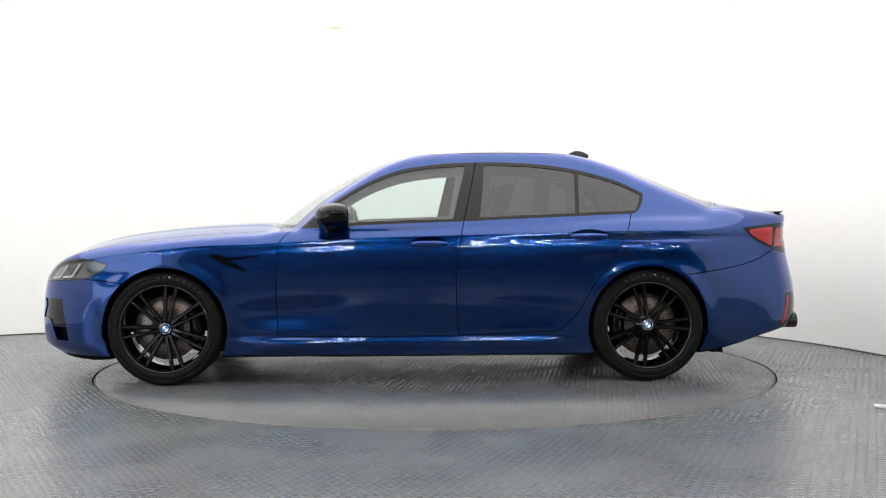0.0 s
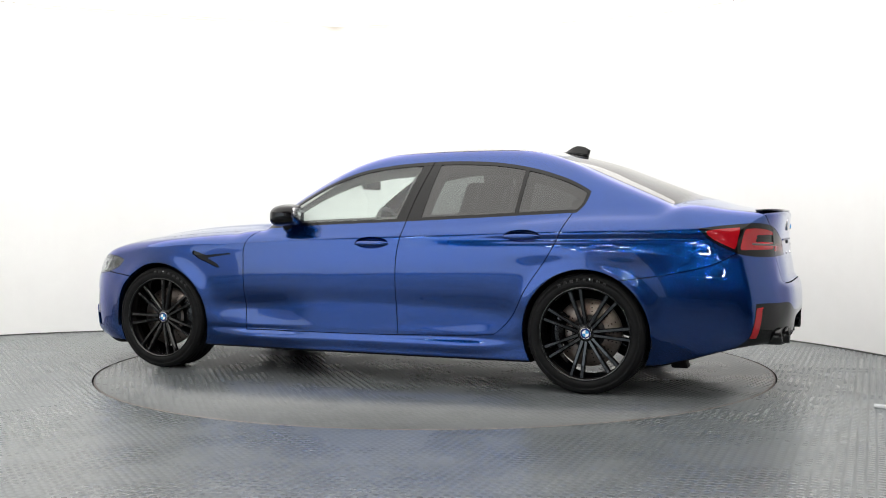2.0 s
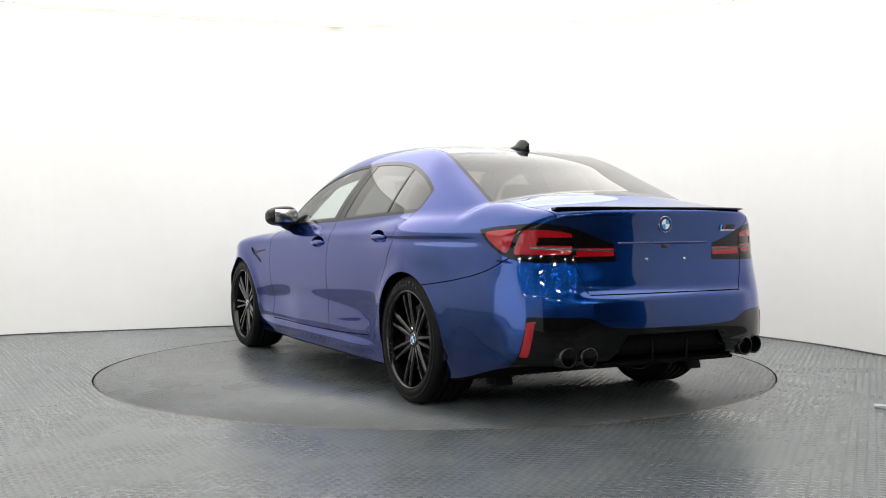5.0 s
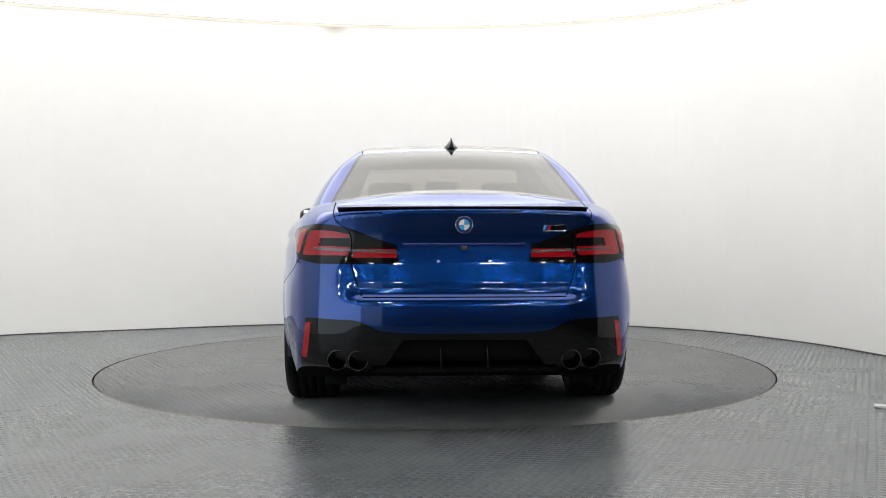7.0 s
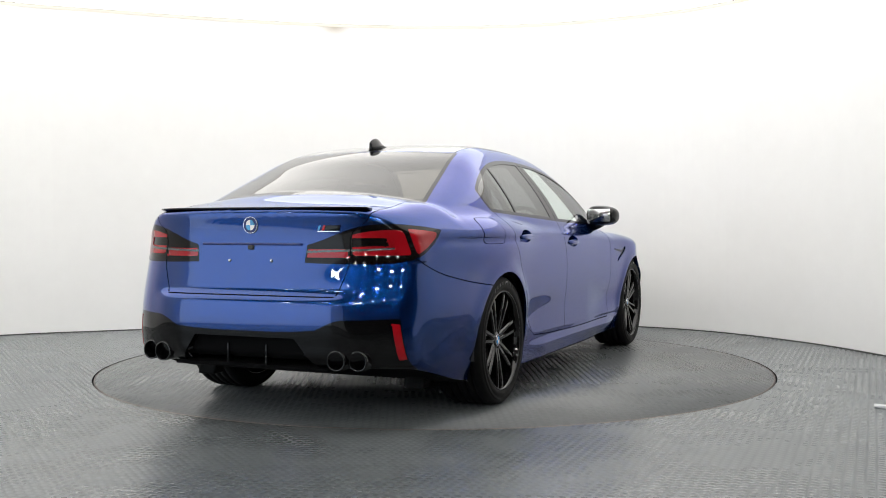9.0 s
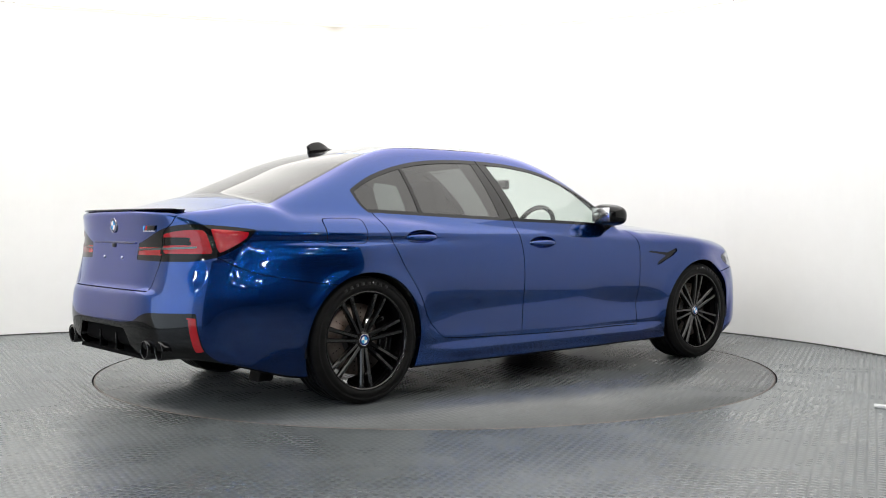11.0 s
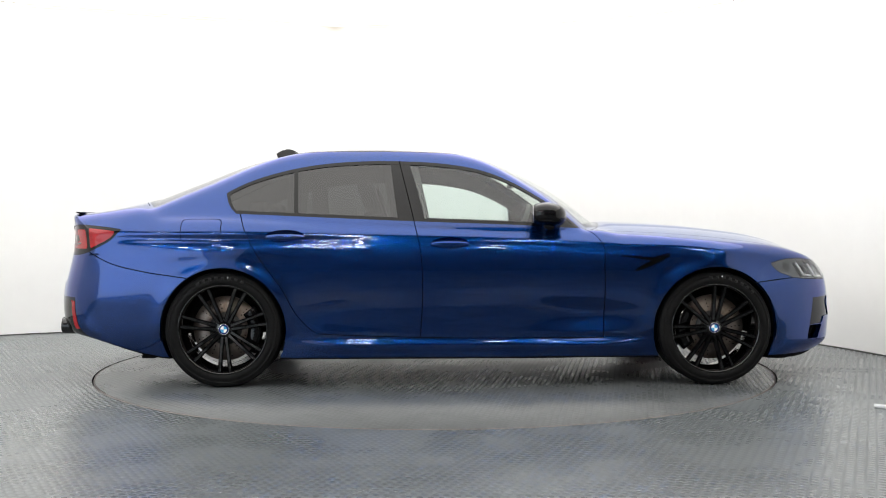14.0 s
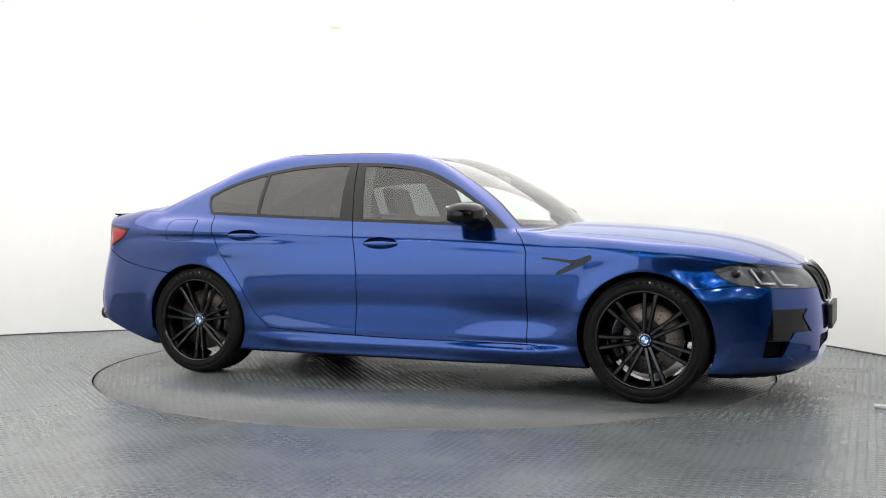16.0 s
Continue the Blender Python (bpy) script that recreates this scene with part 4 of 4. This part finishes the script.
def badge(parent, x, y, z, r, turn, name="badge"):
    """Round badge with blue and white quarters, facing along its own y."""
    disc = part(name, revolve([(0.0001, 0.0), (r * 0.66, 0.001), (r * 0.7, 0.0018), (r * 0.95, 0.0018), (r, 0.0), (r, -0.004)], 32), NAVY, parent, "round badge with a dark ring and blue and white quarters")
    disc.matrix_basis = Matrix.Translation((x, y, z)) @ turn
    part("badge_rim", revolve([(r * 0.93, 0.0016), (r * 0.97, 0.003), (r * 1.02, 0.0012), (r * 1.02, -0.004)], 32), CHROME, disc)
    for k in range(4):
        bm = bmesh.new()
        c = bm.verts.new((0, 0.0028, 0))
        arc = [bm.verts.new((0.62 * r * math.cos(a), 0.0028, 0.62 * r * math.sin(a))) for a in (math.pi / 2 * (k + q / 6) for q in range(7))]
        for p, q in zip(arc, arc[1:]):
            bm.faces.new((c, q, p))
        part("badge_quarter", bm, BLUE if k % 2 else WHITE, disc, "")
    return disc


badge(car, end_x(0, 0.98, -1) - 0.003, 0, 0.98, 0.041, Matrix.Rotation(radians(90), 4, "Z"))
badge(car, end_x(0, 0.752, 1) - 0.001, 0, 0.752, 0.038, Matrix.Rotation(radians(-90), 4, "Z") @ Matrix.Rotation(radians(40), 4, "X"))
# model badge on the boot lid: three slanted colour bars and a dark block on a silver line
holder = new("model_badge")
holder.parent = car
holder.matrix_basis = Matrix.Translation((end_x(0.43, 0.965, -1) - 0.003, -0.43, 0.964)) @ Matrix.Rotation(radians(-83), 4, "Z") @ Matrix.Rotation(radians(0), 4, "X")
for x0, w, mat, label in ((-0.055, 0.010, BLUE, "light blue bar"), (-0.044, 0.010, NAVY, "dark blue bar"), (-0.033, 0.012, RED, "red bar"), (-0.018, 0.072, GLOSS_BLACK, "black block")):
    bm = bmesh.new()
    box(bm, (x0, -0.003, -0.010), (x0 + w, 0.003, 0.014), 0.001)
    for v in bm.verts:
        v.co.x += 0.35 * v.co.z
    part("badge_bar", bm, mat, holder, label)
bm = bmesh.new()
box(bm, (-0.058, -0.003, -0.017), (0.055, 0.003, -0.012), 0.001)
part("badge_line", bm, CHROME, holder, "silver line")

# dark strip colours in the shaded groove over the plate, with a small camera
bm = bmesh.new()
rows = []
for k in range(25):
    y = -0.29 + 0.58 * k / 24
    x = end_x(y, 0.886, -1)
    rows.append([bm.verts.new((x + dx, y, 0.886 + dz)) for dx, dz in ((-0.0025, 0.007), (-0.0025, -0.004), (0.01, -0.006), (0.01, 0.008))])
for a, b in zip(rows, rows[1:]):
    for k in range(4):
        bm.faces.new((a[k], a[(k + 1) % 4], b[(k + 1) % 4], b[k]))
bm.faces.new(rows[0]), bm.faces.new(rows[-1])
bmesh.ops.recalc_face_normals(bm, faces=bm.faces)
part("lid_groove_line", bm, NAVY, car, "dark strip drawing the shaded groove across the boot lid")
bm = bmesh.new()
box(bm, (-0.012, -0.016, -0.012), (0.012, 0.016, 0.010), 0.005)
part("rear_camera", bm, SATIN_BLACK, car, "small black reversing camera").matrix_basis = pose(end_x(0, 0.872, -1) + 0.004, 0, 0.872)

# lip spoiler
bm = bmesh.new()
rows = []
for k in range(41):
    y = -0.60 + 1.20 * k / 40
    x = end_x(y, 1.03, -1) + 0.010
    t = 1 - (abs(y) / 0.605) ** 6
    rows.append([bm.verts.new(p) for p in ((x + 0.004 - 0.006 * t, y, 1.061), (x + 0.004 - 0.005 * t, y, 1.065 + 0.002 * t), (x + 0.02, y, 1.062 + 0.006 * t), (x + 0.06, y, 1.062), (x + 0.05, y, 1.045), (x + 0.004, y, 1.057))])
for a, b in zip(rows, rows[1:]):
    for k in range(6):
        bm.faces.new((a[k], a[(k + 1) % 6], b[(k + 1) % 6], b[k]))
bm.faces.new(rows[0]), bm.faces.new(rows[-1])
bmesh.ops.recalc_face_normals(bm, faces=bm.faces)
part("boot_spoiler", bm, GLOSS_BLACK, car, "gloss black lip spoiler")

# roof aerial
bm = bmesh.new()
rows = []
for k in range(13):
    u = k / 12
    x = -1.10 - 0.175 * u
    h = 0.060 * math.sin(math.pi / 2 * min(1, u / 0.6)) ** 1.1 * (1 if u < 0.8 else 1 - 0.25 * (u - 0.8) / 0.2)
    w = 0.042 * math.sin(math.pi * (0.12 + 0.8 * u)) ** 0.7
    z = float(ROOF(np.array(x))) - 0.012
    rows.append([bm.verts.new((x - 0.015 * q, w * s * (1 - q) ** 1.5 + 0.003 * s * q, z + 0.012 + h * q)) for s, q in ((1, 0), (1, 0.35), (1, 0.75), (1, 1), (-1, 1), (-1, 0.75), (-1, 0.35), (-1, 0))])
for a, b in zip(rows, rows[1:]):
    for k in range(8):
        bm.faces.new((a[k], a[(k + 1) % 8], b[(k + 1) % 8], b[k]))
bm.faces.new(rows[0]), bm.faces.new(rows[-1])
bmesh.ops.recalc_face_normals(bm, faces=bm.faces)
part("roof_aerial", bm, GLOSS_BLACK, car, "black shark-fin aerial")

# fuel flap on the car's right
for name, grow, lift, mat in (("flap_gap", 1.0, 0.0006, DARK), ("fuel_flap", 0.965, 0.0016, PAINT)):
    bm = bmesh.new()
    grid = []
    for i in range(25):
        row = []
        for j in range(17):
            u, v = -1 + i / 12, -1 + j / 8
            p, q = u * math.sqrt(1 - 0.16 * v**6 * abs(u) ** 3), v * math.sqrt(1 - 0.16 * u**6 * abs(v) ** 3)
            x, z = -1.621 + 0.124 * grow * p, 0.947 + 0.070 * grow * q - (0 if grow == 1 else 0)
            row.append(bm.verts.new((x, -side_y(x, z) - lift, z)))
        grid.append(row)
    for a, b in zip(grid, grid[1:]):
        for k in range(16):
            bm.faces.new((a[k], a[k + 1], b[k + 1], b[k]))
    bmesh.ops.recalc_face_normals(bm, faces=bm.faces)
    part(name, bm, mat, car, "" if grow < 1 else "dark gap round the fuel flap")

# front plate holder
bm = bmesh.new()
box(bm, (-0.012, -0.26, -0.07), (0.012, 0.26, 0.07), 0.006)
part("plate_holder", bm, SATIN_BLACK, car, "black empty number plate holder").matrix_basis = pose(2.408, 0, 0.455)


bm = bmesh.new()
box(bm, (-2.55, -0.44, 0.286), (-2.25, 0.44, 0.306), 0.006)
part("diffuser_floor", bm, DARK, car, "dark floor of the diffuser")
# bright-edged frame of the diffuser recess
bm = bmesh.new()
pts = []
for y, z in ((-0.40, 0.30), (-0.345, 0.37), (-0.29, 0.437), (-0.26, 0.447), (0.0, 0.449), (0.26, 0.447), (0.29, 0.437), (0.345, 0.37), (0.40, 0.30)):
    pts.append((end_x(y, z, -1) + 0.002, y, z))
tube(bm, pts, 0.012, 8)
part("diffuser_frame", bm, GLOSS_BLACK, car, "gloss black frame of the diffuser")


# ---- the car: cabin ----
def seat(y):
    s = new("seat")
    s.parent = car
    s.matrix_basis = pose(-0.12, y, 0.26)
    for name, lo, hi, lean, bevel in (("seat_cushion", (-0.30, -0.26, 0.0), (0.25, 0.26, 0.20), 0.0, 0.06), ("seat_back", (-0.36, -0.255, 0.16), (-0.21, 0.255, 0.80), -0.32, 0.06), ("headrest", (-0.33, -0.145, 0.76), (-0.22, 0.145, 0.99), -0.32, 0.045)):
        bm = bmesh.new()
        box(bm, lo, hi, bevel, 4)
        for v in bm.verts:
            v.co.x += lean * max(0, v.co.z - 0.16)
            if name == "seat_back":
                v.co.y *= 1 - 0.25 * max(0, v.co.z - 0.5)
        part(name, bm, CABIN, s)


seat(0.37)
seat(-0.37)
bm = bmesh.new()
box(bm, (-1.38, -0.62, 0.5), (-1.2, 0.62, 1.0), 0.06, 4)
box(bm, (-1.25, -0.64, 0.3), (-0.75, 0.64, 0.55), 0.06, 4)
part("rear_bench", bm, CABIN, car, "black leather rear bench")
for y in (-0.38, 0.38):
    bm = bmesh.new()
    box(bm, (-1.40, y - 0.13, 0.97), (-1.29, y + 0.13, 1.13), 0.04, 4)
    part("rear_headrest", bm, CABIN, car)
bm = bmesh.new()
box(bm, (-2.1, -0.6, 1.0), (-1.36, 0.6, 1.03), 0.01)
part("parcel_shelf", bm, CABIN, car)
bm = bmesh.new()
box(bm, (0.34, -0.72, 0.55), (0.92, 0.72, 0.945), 0.08, 4)
part("dashboard", bm, CABIN, car, "black dashboard")
bm = bmesh.new()
box(bm, (-1.3, -0.75, 0.2), (1.0, 0.75, 0.26), 0.01)
part("cabin_floor", bm, CABIN, car)
wheel_bm = bmesh.new()
tube(wheel_bm, [(0, 0.178 * math.cos(2 * math.pi * k / 40), 0.178 * math.sin(2 * math.pi * k / 40)) for k in range(41)], 0.017, 8)
steer = part("steering_wheel", wheel_bm, CABIN, car, "black steering wheel")
steer.matrix_basis = pose(0.34, -0.37, 0.935, 0, 22, 0)
bm = bmesh.new()
box(bm, (0.0, -0.165, -0.025), (0.04, 0.165, 0.025), 0.015)
box(bm, (0.0, -0.03, -0.165), (0.03, 0.03, 0.0), 0.012)
part("wheel_spokes", bm, CABIN, steer)
bm = bmesh.new()
box(bm, (-0.02, -0.12, -0.035), (0.02, 0.12, 0.035), 0.018, 3)
part("cabin_mirror", bm, SATIN_BLACK, car, "black cabin mirror").matrix_basis = pose(0.33, 0, 1.265)


# ---- the floor beside the turntable ----
bm = bmesh.new()
tube(bm, [(2.35, -1.72, 0.012), (2.52, -1.86, 0.012), (2.95, -2.2, 0.012)], 0.012, 10)
tagged(link("floor_rod", bm, WHITE), "thin white plastic rod lying on the floor", "rod")


# ---- wheels ----
def wheel(cx, side):
    hub = new("wheel")
    hub.parent = car
    radius = 0.347 if cx > 0 else 0.350
    half = 0.1375 if cx > 0 else 0.1425
    hub.matrix_basis = pose(cx, side * (0.931 - half), HUB_Z + (radius - 0.345), 0, 0, 0 if side > 0 else 180)
    prof = [(0.266, -half + 0.012), (0.28, -half + 0.002), (0.305, -half), (0.33, -half + 0.008), (radius - 0.006, -half + 0.022), (radius, -half + 0.04)]
    for g in (-0.07, -0.024, 0.024, 0.07):
        prof += [(radius, g - 0.006), (radius - 0.007, g - 0.005), (radius - 0.007, g + 0.005), (radius, g + 0.006)]
    prof += [(radius, half - 0.04), (radius - 0.006, half - 0.022), (0.33, half - 0.008), (0.328, half - 0.009), (0.326, half - 0.004), (0.318, half - 0.001), (0.316, half - 0.003), (0.305, half - 0.001), (0.303, half + 0.0005), (0.284, half - 0.002), (0.273, half - 0.006), (0.268, half - 0.014)]
    part("tyre", revolve(prof, 96), RUBBER, hub)
    part("rim", revolve([(0.271, half - 0.013), (0.270, half - 0.005), (0.264, half - 0.006), (0.258, half - 0.018), (0.254, half - 0.06), (0.240, 0.0), (0.250, -half + 0.01), (0.270, -half + 0.01)], 96), RIM_BLACK, hub)
    for k in range(8):
        a = math.radians(62 + 7.2 * k + (22 if cx > 0 else 0))
        bm = bmesh.new()
        box(bm, (-0.010, -0.001, -0.008), (0.010, 0.0010, 0.008), 0.0006, 1)
        part("sidewall_mark", bm, MARK, hub).matrix_basis = Matrix.Translation((0.312 * math.cos(a), half + 0.0006, 0.312 * math.sin(a))) @ Matrix.Rotation(-a + math.pi / 2, 4, "Y")
    bm = revolve([(0.0001, 0.0015), (0.004, 0.0012), (0.0045, 0.0)], 12)
    part("tyre_dot", bm, WHITE, hub, "small white paint dot").matrix_basis = pose(0.318 * math.cos(1.68), half + 0.0002, 0.318 * math.sin(1.68))
    face = half - 0.022
    for k in range(7):
        base = math.radians((98.5 if side > 0 else 45.9) if cx > 0 else (76 if side > 0 else 11)) + 2 * math.pi * k / 7
        for sgn in (-1, 1):
            bm = bmesh.new()
            rows = []
            for u in (0.0, 0.25, 0.5, 0.75, 1.0):
                r = 0.045 + 0.216 * u
                off = sgn * (0.011 + 0.022 * u)
                y = face - 0.022 * (1 - u) ** 1.5 - 0.004 * u
                w = 0.0118 + 0.004 * abs(u - 0.5)
                d = 0.040 - 0.012 * u
                c, s = math.cos(base), math.sin(base)
                rows.append([bm.verts.new((r * c - t * s, yy, r * s + t * c)) for t, yy in ((off - w * 0.55, y), (off + w * 0.55, y), (off + w, y - 0.008), (off + w * 0.9, y - d), (off - w * 0.9, y - d), (off - w, y - 0.008))])
            for a, b in zip(rows, rows[1:]):
                for q in range(6):
                    bm.faces.new((a[q], a[(q + 1) % 6], b[(q + 1) % 6], b[q]))
            bm.faces.new(rows[0]), bm.faces.new(rows[-1])
            bmesh.ops.recalc_face_normals(bm, faces=bm.faces)
            sp = part("spoke", bm, RIM_BLACK, hub)
            sp.data.set_sharp_from_angle(angle=0.6)
    part("hub", revolve([(0.030, face - 0.018), (0.036, face - 0.022), (0.060, face - 0.028), (0.072, face - 0.04), (0.075, face - 0.08), (0.0, face - 0.08)], 40), RIM_BLACK, hub)
    badge(hub, 0, face - 0.019, 0, 0.032, Matrix.Identity(4), "hub_badge")
    for k in range(5):
        a = 2 * math.pi * (k + 0.3) / 5
        bm = revolve([(0.0001, 0.004), (0.007, 0.004), (0.010, 0.0), (0.010, -0.02)], 10)
        part("wheel_bolt", bm, SATIN_BLACK, hub).matrix_basis = pose(0.055 * math.cos(a), face - 0.030, 0.055 * math.sin(a))
    disc = part("brake_disc", revolve([(0.10, face - 0.085), (0.195, face - 0.085), (0.197, face - 0.09), (0.197, face - 0.115), (0.10, face - 0.115)], 64), STEEL, hub, "drilled steel brake disc")
    part("disc_bell", revolve([(0.0, face - 0.07), (0.095, face - 0.075), (0.104, face - 0.09), (0.104, face - 0.12)], 40), SATIN_BLACK, hub)
    bm = bmesh.new()
    for ring_r, n in ((0.125, 18), (0.148, 18), (0.172, 18)):
        for k in range(n):
            a = 2 * math.pi * (k + ring_r * 40) / n
            c = Vector((ring_r * math.cos(a), face - 0.0838, ring_r * math.sin(a)))
            vs = [bm.verts.new(c + Vector((0.0042 * math.cos(q), 0, 0.0042 * math.sin(q)))) for q in (math.pi / 4 * i for i in range(8))]
            bm.faces.new(vs)
    tagged(part("disc_holes", bm, DARK, disc, "drilled holes"), kind="stuff")
    bm = bmesh.new()
    rows = []
    for k in range(13):
        a = (math.pi if cx > 0 else 0) * 1 + radians(-38 + 76 * k / 12)
        a = math.pi - a if side < 0 else a
        rows.append([bm.verts.new((r * math.cos(a), y, r * math.sin(a))) for r, y in ((0.14, face - 0.062), (0.215, face - 0.058), (0.222, face - 0.07), (0.222, face - 0.14), (0.14, face - 0.14))])
    for a, b in zip(rows, rows[1:]):
        for q in range(5):
            bm.faces.new((a[q], a[(q + 1) % 5], b[(q + 1) % 5], b[q]))
    bm.faces.new(rows[0]), bm.faces.new(rows[-1])
    bmesh.ops.recalc_face_normals(bm, faces=bm.faces)
    part("brake_caliper", bm, GLOSS_BLACK, hub, "black brake caliper")
    return hub


for cx in (AXLE, -AXLE):
    for side in (1, -1):
        wheel(cx, side)


# ---- what moves ----
def motions():
    """The turntable carries the car round; seconds and degrees."""
    turns = [(0.0, 183.02), (0.5, 176.67), (1.0, 170.27), (1.5, 163.82), (2.0, 157.34), (2.5, 150.84), (3.0, 144.37), (3.5, 137.90), (4.0, 131.41), (5.2, 115.78), (6.3, 101.38), (7.0, 92.21), (7.5, 85.76), (8.0, 79.33), (8.5, 72.82),
             (9.0, 66.22), (9.5, 59.62), (10.0, 53.04), (11.2, 37.4), (12.5, 20.50), (13.0, 14.08), (13.5, 7.73), (14.0, 1.42), (14.5, -4.85), (15.0, -11.11), (15.5, -17.43), (16.0, -23.77)]
    walk(car, [(t, pose(0, 0, 0, 0, 0, a) @ pose(0.197, -0.065, 0)) for t, a in turns])
    walk(turntable, [(t, pose(0, 0, 0, 0, 0, a)) for t, a in turns])


motions()
